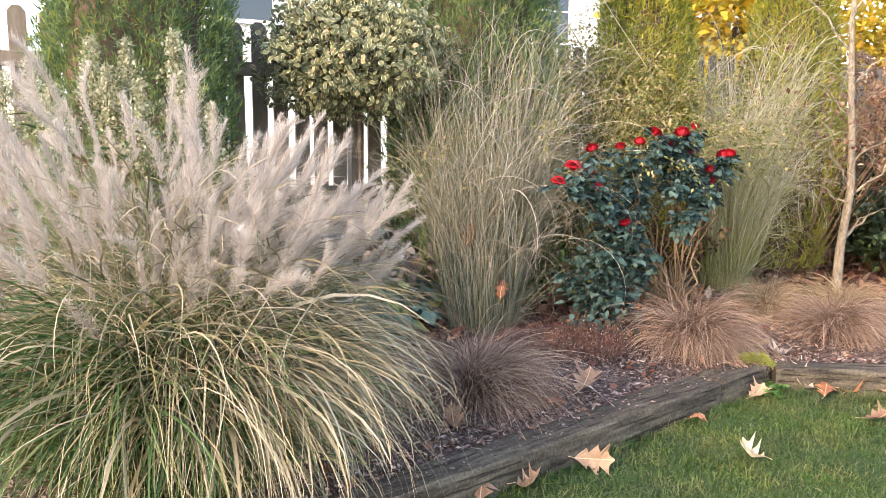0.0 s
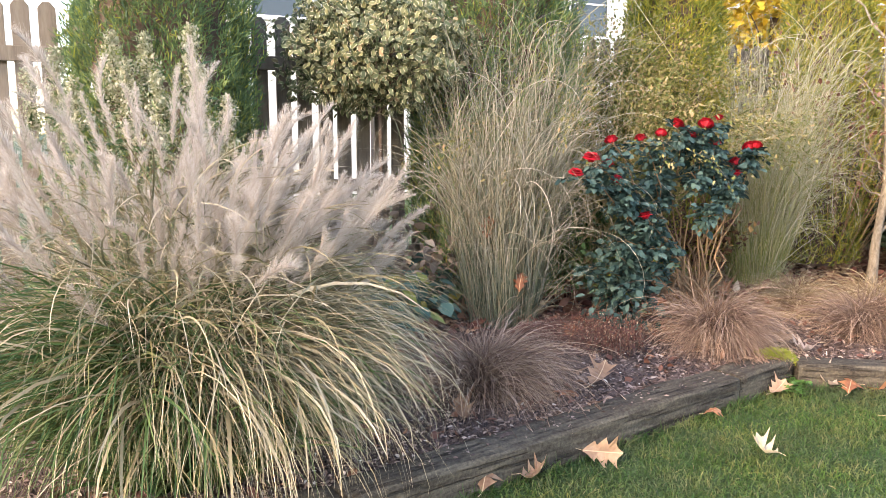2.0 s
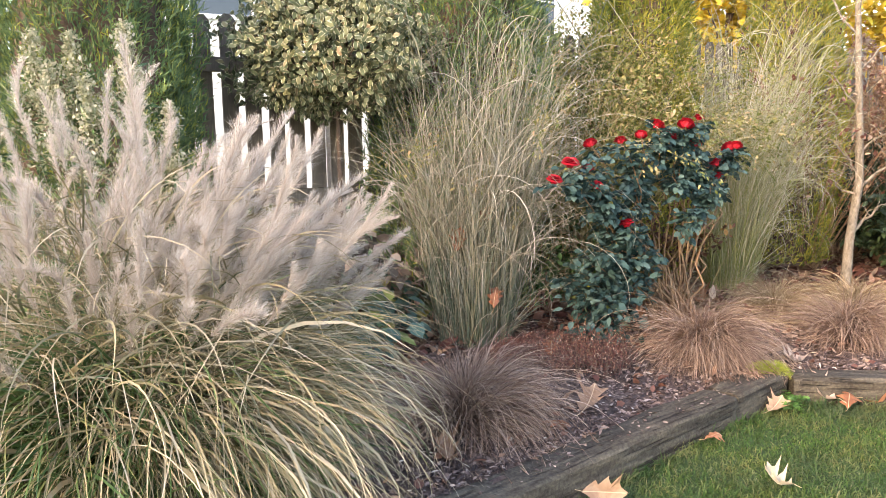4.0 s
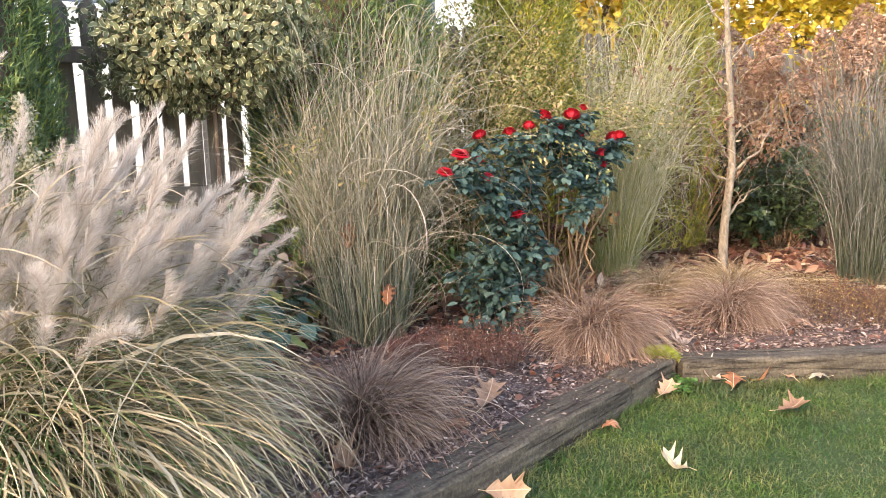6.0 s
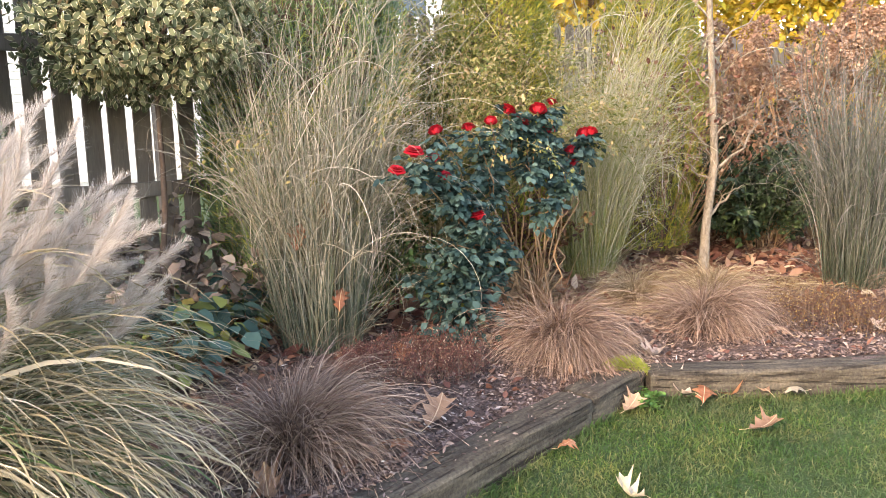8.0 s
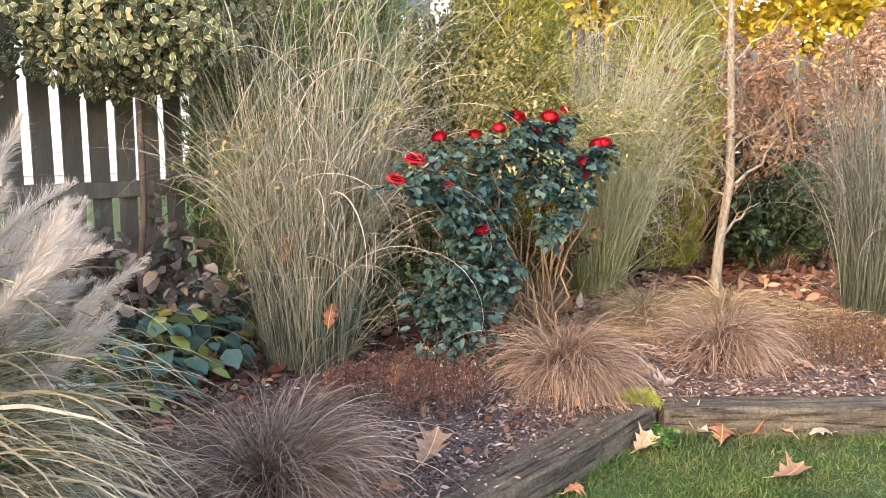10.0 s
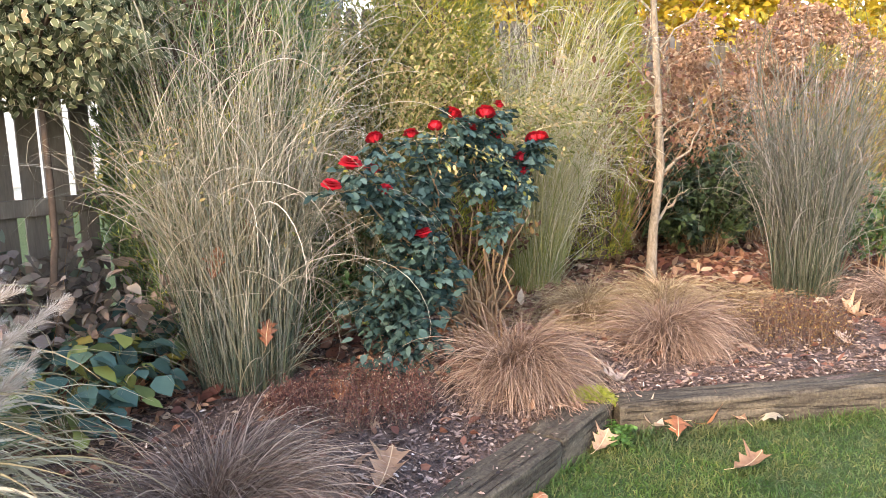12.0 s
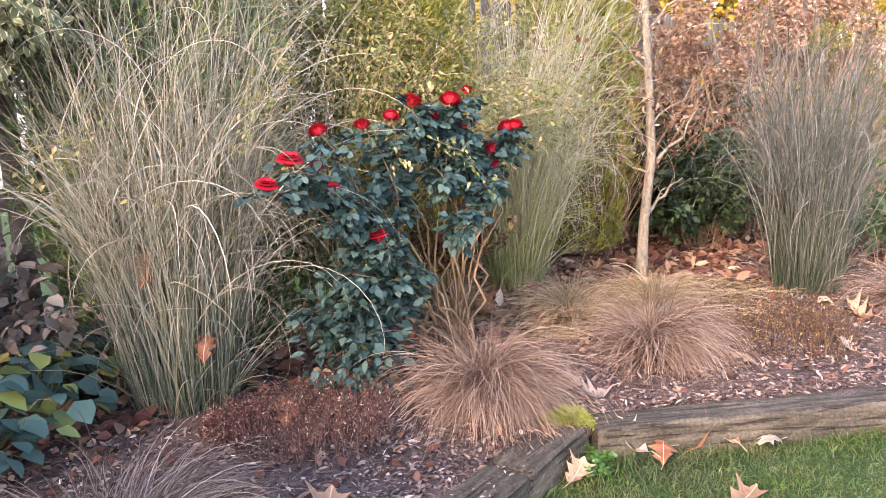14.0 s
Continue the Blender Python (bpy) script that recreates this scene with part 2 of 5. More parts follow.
M["withered"] = leaf_material("withered_leaf", [(0.0, (0.13, 0.105, 0.09)), (0.5, (0.27, 0.21, 0.175)), (0.8, (0.39, 0.29, 0.23)), (1.0, (0.19, 0.23, 0.17))], 0.2, 0.7)
M["clover"] = leaf_material("clover_leaf", [(0.0, (0.05, 0.13, 0.03)), (1.0, (0.12, 0.24, 0.05))], 0.3, 0.5)
M["moss"] = leaf_material("moss", [(0.0, (0.20, 0.26, 0.03)), (1.0, (0.42, 0.46, 0.07))], 0.3, 0.8)
M["heather"] = leaf_material("heather_leaf", [(0.0, (0.065, 0.025, 0.022)), (0.6, (0.15, 0.058, 0.045)), (0.93, (0.26, 0.13, 0.09)), (1.0, (0.55, 0.47, 0.36))], 0.2, 0.7)
M["heather_gold"] = leaf_material("golden_heather_leaf", [(0.0, (0.06, 0.026, 0.016)), (0.6, (0.12, 0.055, 0.028)), (0.88, (0.22, 0.13, 0.04)), (1.0, (0.44, 0.32, 0.10))], 0.25, 0.7)
M["chip"] = leaf_material("bark_chip", [(0.0, (0.02, 0.013, 0.011)), (0.35, (0.085, 0.055, 0.047)), (0.72, (0.19, 0.132, 0.11)), (0.95, (0.31, 0.235, 0.195)), (0.988, (0.42, 0.35, 0.30)), (1.0, (0.66, 0.62, 0.56))], 0.0, 0.85)
M["siding"] = plain_material("white_siding", [(0.3, (0.56, 0.55, 0.49)), (0.7, (0.66, 0.65, 0.59))], 1.5, 0.6, 0.1, 20.0)
M["trim"] = plain_material("white_trim", [(0.3, (0.74, 0.75, 0.78)), (0.7, (0.82, 0.82, 0.84))], 2.0, 0.5, 0.1, 20.0)
M["roof"] = plain_material("roof_shingle", [(0.3, (0.07, 0.07, 0.075)), (0.7, (0.14, 0.14, 0.145))], 6.0, 0.9, 0.6, 40.0)


def glass_material():
    n = Nodes("window_glass")
    n.bsdf.inputs["Metallic"].default_value = 0.0
    return n.done((0.03, 0.04, 0.05, 1), 0.05, 0.0, 0.6)


M["glass"] = glass_material()


def oak_material(name, stops):
    n = Nodes(name)
    v = n.coords()
    f = n.maths("ADD", n.maths("MULTIPLY", n.noise(18.0, 4.0, v), 0.75), n.maths("MULTIPLY", n.each(), 0.3))
    c = n.ramp(f, stops)
    rib = n.maths("LESS_THAN", n.maths("ABSOLUTE", n.maths("SUBTRACT", n.across(), 0.5)), 0.012)
    c = n.mix(n.maths("MULTIPLY", rib, 0.6), c, (0.62, 0.48, 0.30))
    n.bump(n.noise(120.0, 3.0, v), 0.4, 0.002)
    return n.done(c, 0.65, 0.25, 0.35)


M["oak_tan"] = oak_material("tan_oak_leaf", [(0.3, (0.165, 0.09, 0.052)), (0.55, (0.28, 0.17, 0.105)), (0.8, (0.39, 0.265, 0.17))])
M["oak_rust"] = oak_material("rust_oak_leaf", [(0.3, (0.18, 0.065, 0.03)), (0.55, (0.30, 0.125, 0.06)), (0.8, (0.42, 0.22, 0.12))])
M["oak_orange"] = oak_material("orange_oak_leaf", [(0.3, (0.13, 0.05, 0.028)), (0.55, (0.23, 0.095, 0.05)), (0.8, (0.32, 0.15, 0.085))])
M["oak_pale"] = oak_material("pale_oak_leaf", [(0.3, (0.27, 0.22, 0.14)), (0.6, (0.42, 0.36, 0.25)), (0.8, (0.52, 0.46, 0.34))])
M["oak_grey"] = oak_material("grey_oak_leaf", [(0.3, (0.34, 0.26, 0.20)), (0.6, (0.48, 0.38, 0.31)), (0.8, (0.56, 0.47, 0.40))])

# ---- makers ----
R = np.random.RandomState(7)


def mesh_of(name, verts, faces, mat, uv=None, smooth=True):
    """A mesh from arrays: verts (n, 3), faces (m, 4) or (m, 3), uv per vertex."""
    me = bpy.data.meshes.new(name)
    verts = np.asarray(verts, np.float32)
    faces = np.asarray(faces, np.int32)
    m, k = faces.shape
    me.vertices.add(len(verts))
    me.vertices.foreach_set("co", verts.ravel())
    me.loops.add(m * k)
    me.loops.foreach_set("vertex_index", faces.ravel())
    me.polygons.add(m)
    me.polygons.foreach_set("loop_start", np.arange(0, m * k, k, dtype=np.int32))
    me.polygons.foreach_set("use_smooth", np.full(m, smooth, dtype=bool))
    if uv is not None:
        layer = me.uv_layers.new(name="UVMap")
        layer.data.foreach_set("uv", np.asarray(uv, np.float32)[faces.ravel()].ravel())
    me.materials.append(mat)
    me.update(calc_edges=True)
    return me


def thing(name, at, label, category, group="", kind=""):
    ob = new(name)
    ob.empty_display_size = 0.1
    ob.location = at
    return tagged(ob, label, category, group, kind)


def child(name, me, parent, label="", kind="", at=None):
    ob = new(name, me)
    ob.parent = parent
    if at is not None:
        ob.matrix_basis = at
    return tagged(ob, label, "", "", kind)


def solid(bm, name, mat, smooth=False):
    me = bpy.data.meshes.new(name)
    bm.to_mesh(me)
    bm.free()
    me.materials.append(mat)
    for p in me.polygons:
        p.use_smooth = smooth
    return me


def join(sets):
    """Several (verts, faces, uv) as one."""
    vs, fs, us, k = [], [], [], 0
    for v, f, u in sets:
        vs.append(v), fs.append(f + k), us.append(u)
        k += len(v)
    return np.concatenate(vs), np.concatenate(fs), np.concatenate(us)


def ribbons(base, az, length, lean, bend, width, segs=6, power=1.6, curl=0.0, start=0.35):
    """Curved, tapering blades; all but segs given per blade. lean and bend in radians from upright."""
    n = len(base)
    s = np.linspace(0, 1, segs + 1)
    theta = lean[:, None] + bend[:, None] * s[None, :] ** power
    head = az[:, None] + np.broadcast_to(np.asarray(curl), (n,))[:, None] * s[None, :]
    step = length[:, None] / segs
    mid = (theta[:, 1:] + theta[:, :-1]) / 2
    midh = (head[:, 1:] + head[:, :-1]) / 2
    d = np.stack([np.sin(mid) * np.cos(midh), np.sin(mid) * np.sin(midh), np.cos(mid)], -1) * step[..., None]
    p = np.concatenate([np.zeros((n, 1, 3)), np.cumsum(d, 1)], 1) + base[:, None, :]
    side = np.stack([-np.sin(head), np.cos(head), np.zeros_like(head)], -1)
    nrm = np.stack([np.cos(theta) * np.cos(head), np.cos(theta) * np.sin(head), -np.sin(theta)], -1)
    tw = R.uniform(-1.2, 1.2, (n, 1)) + R.uniform(-0.8, 0.8, (n, 1)) * s[None, :]
    side = side * np.cos(tw)[..., None] + nrm * np.sin(tw)[..., None]
    prof = np.where(s < start, 0.7 + 0.3 * s / start, np.maximum(0.08, ((1 - s) / (1 - start)) ** 0.7))
    w = width[:, None] * prof[None, :] / 2
    a, b = p - side * w[..., None], p + side * w[..., None]
    verts = np.stack([a, b], 2).reshape(-1, 3)
    uv = np.stack([np.broadcast_to(np.array([0.0, 1.0]), (n, segs + 1, 2)), np.broadcast_to(s[None, :, None], (n, segs + 1, 2))], -1).reshape(-1, 2)
    k = (np.arange(n)[:, None] * (segs + 1) + np.arange(segs)[None, :]) * 2
    faces = np.stack([k, k + 1, k + 3, k + 2], -1).reshape(-1, 4)
    return verts, faces, uv


def leaves(at, out, length, width, fold=0.25, droop=0.3, face=None):
    """Pointed leaves with a folded midrib: at (n, 3), out (n, 3) the way each one points."""
    n = len(at)
    out = out / np.linalg.norm(out, axis=1, keepdims=True)
    ref = R.normal(size=(n, 3)) * 0.45 + (np.array([0, 0, 1.0]) if face is None else face)
    side = np.cross(out, ref)
    side /= np.linalg.norm(side, axis=1, keepdims=True) + 1e-9
    up = np.cross(side, out)
    L, W = length[:, None], width[:, None]
    c = [(0, 0, 0, 0.5, 0), (0.33, 0.5, fold * 0.5, 0, 0.33), (0.33, 0, 0, 0.5, 0.33), (0.33, -0.5, fold * 0.5, 1, 0.33),
         (0.68, 0.42, fold * 0.4, 0.08, 0.68), (0.68, 0, 0, 0.5, 0.68), (0.68, -0.42, fold * 0.4, 0.92, 0.68), (1, 0, 0, 0.5, 1)]
    verts = np.stack([at + out * (x * L) + side * (y * W) + up * (z * W - droop * x * x * L) for x, y, z, _, _ in c], 1).reshape(-1, 3)
    uv = np.tile(np.array([(u, v) for *_, u, v in c]), (n, 1))
    f = np.array([(0, 2, 1, 1), (0, 3, 2, 2), (1, 2, 5, 4), (2, 3, 6, 5), (4, 5, 7, 7), (5, 6, 7, 7)])
    tri = []
    for q in f:
        tri.append((q[0], q[1], q[2]))
        if q[2] != q[3]:
            tri.append((q[0], q[2], q[3]))
    tri = np.array(tri)
    faces = (np.arange(n)[:, None, None] * 8 + tri[None]).reshape(-1, 3)
    return verts, faces, uv


def tube(points, radii, sides=7):
    """A round, tapering stem through the points."""
    p = np.asarray(points, float)
    r = np.asarray(radii, float)
    t = np.gradient(p, axis=0)
    t /= np.linalg.norm(t, axis=1, keepdims=True) + 1e-9
    ref = np.array([0.3, 0.9, 0.1]) if abs(t[0][2]) > 0.6 else np.array([0.0, 0.0, 1.0])
    u = np.cross(t, ref)
    u /= np.linalg.norm(u, axis=1, keepdims=True) + 1e-9
    v = np.cross(t, u)
    a = np.linspace(0, 2 * np.pi, sides, endpoint=False)
    verts = (p[:, None] + r[:, None, None] * (np.cos(a)[None, :, None] * u[:, None] + np.sin(a)[None, :, None] * v[:, None])).reshape(-1, 3)
    k = len(p)
    i = np.arange(k - 1)[:, None] * sides
    j = np.arange(sides)[None, :]
    j2 = (j + 1) % sides
    faces = np.stack([i + j, i + j2, i + sides + j2, i + sides + j], -1).reshape(-1, 4)
    uv = np.stack([np.tile(a / 6.283, k), np.repeat(np.linspace(0, 1, k), sides)], -1)
    return verts, faces, uv


def wavy(a, b, n=6, jitter=0.02, sag=0.0):
    a, b = np.array(a, float), np.array(b, float)
    s = np.linspace(0, 1, n)[:, None]
    p = a + (b - a) * s + R.normal(size=(n, 3)) * jitter * np.sin(s * np.pi)
    p[:, 2] -= (sag * s * s)[:, 0]
    return p


def disc(n, r):
    a, q = R.uniform(0, 2 * np.pi, n), r * np.sqrt(R.uniform(0, 1, n))
    return np.stack([q * np.cos(a), q * np.sin(a), np.zeros(n)], -1), a


def toward(n, about, spread):
    return about + R.normal(size=n) * spread


# ---- plan ----
BED = 0.12


def edge_y(x):
    """The middle line of the timber edging."""
    return np.where(np.asarray(x) < 1.76, 3.22 + 0.823 * (np.asarray(x) - 0.56), 4.13 - 0.12 * (np.asarray(x) - 1.76))


def fence_y(x):
    return 5.99 + 0.55 * np.asarray(x)


def bed_z(x, y):
    return BED + 0.018 * np.sin(2.1 * x + 1.3 * y) * np.sin(1.7 * y - 0.6 * x) + 0.008 * np.sin(7.0 * x + 3.0) * np.sin(6.1 * y)


# ---- ground, lawn and bed ----
def build_ground():
    g = np.linspace(-1, 1, 61)
    far = np.sign(g) * (np.abs(g) ** 3 * 900 + np.abs(g) * 10)
    X, Y = np.meshgrid(far, far + 4)
    Z = np.where(np.hypot(X, Y) < 14, 0.004 * np.sin(X * 2.2) * np.sin(Y * 1.9), 0)
    k = len(g)
    i, j = np.meshgrid(np.arange(k - 1), np.arange(k - 1))
    a = (j * k + i).ravel()
    ob = new("ground", mesh_of("ground", np.stack([X, Y, Z], -1).reshape(-1, 3), np.stack([a, a + 1, a + k + 1, a + k], -1), M["lawn"]))
    tagged(ob, "short green lawn reaching out beyond the garden", "lawn", kind="structure")


def build_bed():
    nx, ny = 150, 110
    x = np.linspace(-5.2, 9.0, nx)
    lo, hi = edge_y(x) + 0.02, fence_y(x) + 0.02
    s = np.linspace(0, 1, ny)
    X = np.repeat(x[None], ny, 0)
    Y = lo[None] + (hi - lo)[None] * s[:, None]
    Z = bed_z(X, Y) + R.normal(size=X.shape) * 0.006
    Z[-1] = -0.1
    a = (np.arange(ny - 1)[:, None] * nx + np.arange(nx - 1)[None]).ravel()
    ob = new("garden_bed", mesh_of("garden_bed", np.stack([X, Y, Z], -1).reshape(-1, 3), np.stack([a, a + 1, a + nx + 1, a + nx], -1), M["mulch"]))
    tagged(ob, "planting bed of dark brown bark mulch behind timber edging", "garden bed", kind="structure")


def build_chips():
    n = 52000
    x = R.uniform(-1.6, 5.2, n)
    lo, hi = edge_y(x) + 0.1, np.minimum(fence_y(x), edge_y(x) + 3.6)
    y = lo + (hi - lo) * R.uniform(0, 1, n) ** 1.5
    at = np.stack([x, y, bed_z(x, y) + R.uniform(0.0, 0.012, n)], -1)
    out = np.stack([R.normal(size=n), R.normal(size=n), R.normal(size=n) * 0.25], -1)
    v, f, u = leaves(at, out, R.uniform(0.010, 0.042, n), R.uniform(0.005, 0.017, n), 0.5, 0.0)
    tagged(new("bark_chips", mesh_of("bark_chips", v, f, M["chip"], u, False)), "loose dark brown bark chips and bits on the bed", "mulch", kind="stuff")
    n = 9000
    x = R.uniform(1.7, 6.5, n)
    y = 5.5 + R.uniform(0, 1, n) * 3.0 + 0.25 * (x - 3)
    keep = y < fence_y(x) - 0.05
    x, y = x[keep], y[keep]
    n = len(x)
    at = np.stack([x, y, bed_z(x, y) + R.uniform(0.004, 0.04, n)], -1)
    out = np.stack([R.normal(size=n), R.normal(size=n), R.normal(size=n) * 0.35], -1)
    v, f, u = leaves(at, out, R.uniform(0.05, 0.12, n), R.uniform(0.03, 0.06, n), 0.35, 0.1)
    tagged(new("leaf_litter", mesh_of("leaf_litter", v, f, M["dry_leaf"], u)), "thick litter of dry red-brown fallen leaves under the shrubs", "leaf litter", kind="stuff")
    n = 1100
    x = R.uniform(-1.8, 1.2, n)
    y = fence_y(x) - 0.05 - R.uniform(0, 1, n) ** 1.3 * 1.3
    at = np.stack([x, y, bed_z(x, y) + R.uniform(0.004, 0.05, n)], -1)
    out = np.stack([R.normal(size=n), R.normal(size=n), R.normal(size=n) * 0.4], -1)
    v, f, u = leaves(at, out, R.uniform(0.06, 0.14, n), R.uniform(0.04, 0.08, n), 0.35, 0.1)
    tagged(new("fence_litter", mesh_of("fence_litter", v, f, M["dry_leaf"], u)), "drift of dry brown leaves along the fence", "leaf litter", kind="stuff")
    n = 1700
    x = R.uniform(-1.4, 4.5, n)
    y = edge_y(x) + 0.12 + R.uniform(0, 1, n) ** 0.8 * 2.2
    at = np.stack([x, y, bed_z(x, y) + R.uniform(0.004, 0.02, n)], -1)
    out = np.stack([R.normal(size=n), R.normal(size=n), R.normal(size=n) * 0.3], -1)
    v, f, u = leaves(at, out, R.uniform(0.03, 0.08, n), R.uniform(0.02, 0.045, n), 0.35, 0.1)
    tagged(new("scattered_leaves", mesh_of("scattered_leaves", v, f, M["dry_leaf"], u)), "small dry leaves scattered over the mulch", "leaf litter", kind="stuff")


def build_straw():
    n = 2600
    a, q = R.uniform(0, 6.283, n), np.sqrt(R.uniform(0, 1, n))
    x, y = 2.75 + 0.95 * q * np.cos(a), 5.55 + 0.5 * q * np.sin(a)
    base = np.stack([x, y, bed_z(x, y) + R.uniform(0.012, 0.035, n)], -1)
    v, f, u = ribbons(base, R.uniform(0, 6.283, n), R.uniform(0.08, 0.28, n), R.uniform(1.25, 1.5, n), R.uniform(0.05, 0.35, n), R.uniform(0.003, 0.006, n), 4, 1.2, R.normal(size=n) * 0.6)
    tagged(new("straw_litter", mesh_of("straw_litter", v, f, M["straw_tuft"], u)), "pale dry straw lying round the young tree's foot", "straw", kind="stuff")


def build_timber_debris():
    n = 170
    x = R.uniform(-0.1, 1.7, n)
    y = 3.22 + 0.823 * (x - 0.56) + R.uniform(-0.07, 0.07, n)
    at = np.stack([x, y, np.full(n, 0.146)], -1)
    out = np.stack([R.normal(size=n), R.normal(size=n), R.normal(size=n) * 0.15], -1)
    v, f, u = leaves(at, out, R.uniform(0.008, 0.035, n), R.uniform(0.004, 0.012, n), 0.4, 0.0)
    tagged(new("timber_debris", mesh_of("timber_debris", v, f, M["chip"], u, False)), "bits of bark and dirt lying on the timbers", "debris", kind="stuff")


def build_lawn():
    n = 185000
    x = R.uniform(-0.5, 5.3, n)
    y = R.uniform(1.9, 4.15, n)
    fade = np.clip(np.minimum(np.minimum((y - 1.9) / 0.5, (5.3 - x) / 0.6), (x + 0.5) / 0.5), 0, 1)
    keep = (y < edge_y(x) - 0.075) & (R.uniform(0, 1, n) < fade)
    x, y = x[keep], y[keep]
    n = len(x)
    base = np.stack([x, y, np.full(n, -0.004)], -1)
    tuft = 0.75 + 0.5 * np.sin(x * 5.1 + np.sin(y * 4.3) * 2) * np.sin(y * 6.7)
    near = np.exp(-((edge_y(x) - y - 0.1) / 0.09) ** 2)
    length = R.uniform(0.014, 0.042, n) * (0.7 + 0.45 * tuft) * (1 + 0.9 * near)
    v, f, u = ribbons(base, R.uniform(0, 6.283, n), length, R.uniform(0.0, 1.1, n), R.uniform(0.1, 1.5, n), R.uniform(0.003, 0.0055, n), 2, 1.3)
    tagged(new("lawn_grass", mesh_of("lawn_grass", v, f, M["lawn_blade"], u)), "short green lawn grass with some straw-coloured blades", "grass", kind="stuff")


def timber(name, start, end, width, height, label, group):
    """A weathered garden timber with worn edges, splits along its grain and knocked corners."""
    a, b = Vector((*start, 0)), Vector((*end, 0))
    L = (b - a).length
    nx, ring = max(8, int(L / 0.04)), []
    w, h, c = width / 2, height, 0.014
    prof = [(-w, -0.03), (-w, h * 0.3), (-w + 0.004, h * 0.52), (-w, h * 0.6), (-w, h - c), (-w + c, h), (-w * 0.3, h + 0.002), (w * 0.1, h - 0.003), (w * 0.5, h + 0.002), (w - c, h), (w, h - c), (w, h * 0.62), (w - 0.005, h * 0.55), (w, h * 0.48), (w, -0.03)]
    k = len(prof)
    verts = []
    for i in range(nx + 1):
        x = L * i / nx
        for j, (y, z) in enumerate(prof):
            q = noise.noise(Vector((x * 3.1, j * 0.9, L))) * 0.006 + noise.noise(Vector((x * 14, j * 1.7, L + 4))) * 0.0025
            end_soft = 0.008 if i in (0, nx) else 0.0
            verts.append((x, y - math.copysign(end_soft, y) + q, z + (q * 1.2 - end_soft if z > 0 else 0)))
    bm = bmesh.new()
    vs = [bm.verts.new(v) for v in verts]
    for i in range(nx):
        for j in range(k - 1):
            p = i * k + j
            bm.faces.new((vs[p], vs[p + 1], vs[p + k + 1], vs[p + k]))
    bm.faces.new(vs[:k])
    bm.faces.new(list(reversed(vs[-k:])))
    bmesh.ops.recalc_face_normals(bm, faces=bm.faces)
    ob = new(name, solid(bm, name, M["timber"]))
    ob.matrix_world = Matrix.Translation(a) @ Matrix.Rotation(math.atan2(b.y - a.y, b.x - a.x), 4, "Z")
    return tagged(ob, label, "edging timber", group)


def build_timbers():
    g = "edging timbers of the bed"
    lab = "grey-brown weathered square garden timber edging the mulch bed"
    e = lambda x: (x, float(3.22 + 0.823 * (x - 0.56)))
    timber("garden_timber", e(-2.2), e(-0.35), 0.18, 0.135, lab, g)
    timber("garden_timber", e(-0.345), e(1.36), 0.18, 0.14, lab, g)
    timber("garden_timber", e(1.366), e(1.74), 0.18, 0.145, "short weathered timber with mossy end at the bed's corner", g)
    timber("garden_timber", (1.80, 4.13), (4.3, 3.83), 0.165, 0.14, lab, g)
    timber("garden_timber", (4.31, 3.83), (7.2, 3.48), 0.165, 0.14, lab, g)


# ---- fence and house ----
def build_fence():
    root = thing("fence", (0, 5.99, 0), "dark weathered wooden fence of spaced dog-eared boards", "fence", kind="structure")
    root.rotation_euler = (0, 0, math.atan2(0.482, 0.876))
    w, h, t = 0.099, 2.02, 0.018
    bm = bmesh.new()
    out = [(-w / 2, 0), (w / 2, 0), (w / 2, h - 0.035), (w / 2 - 0.028, h), (-w / 2 + 0.028, h), (-w / 2, h - 0.035)]
    fr = [bm.verts.new((x, -t / 2, z)) for x, z in out]
    bk = [bm.verts.new((x, t / 2, z)) for x, z in out]
    bm.faces.new(fr)
    bm.faces.new(list(reversed(bk)))
    for i in range(6):
        j = (i + 1) % 6
        bm.faces.new((fr[j], fr[i], bk[i], bk[j]))
    bmesh.ops.bevel(bm, geom=bm.edges[:], offset=0.002, segments=1, affect="EDGES")
    bmesh.ops.recalc_face_normals(bm, faces=bm.faces)
    picket = solid(bm, "picket", M["fence"])
    for i in range(-52, 66):
        child("picket", picket, root, at=pose(i * 0.14 + R.uniform(-0.011, 0.011), 0, 0.08 + R.uniform(-0.012, 0.012), 0, R.uniform(-0.4, 0.4), 0))
    bm = bmesh.new()
    bmesh.ops.create_cube(bm, size=1, matrix=Matrix.Diagonal((2.4, 0.038, 0.089, 1)))
    bmesh.ops.bevel(bm, geom=bm.edges[:], offset=0.004, segments=1, affect="EDGES")
    rail = solid(bm, "rail", M["fence"])
    bm = bmesh.new()
    bmesh.ops.create_cube(bm, size=1, matrix=Matrix.Diagonal((0.09, 0.09, 2.0, 1)))
    bmesh.ops.bevel(bm, geom=bm.edges[:], offset=0.006, segments=1, affect="EDGES")
    post = solid(bm, "post", M["fence"])
    for i in range(-3, 4):
        for z in (0.30, 0.97, 1.795):
            child("rail", rail, root, at=pose(i * 2.402 + 0.5, -0.029, z))
    for i in range(-3, 5):
        child("post", post, root, at=pose(i * 2.402 - 0.7, 0.056, 0.9))


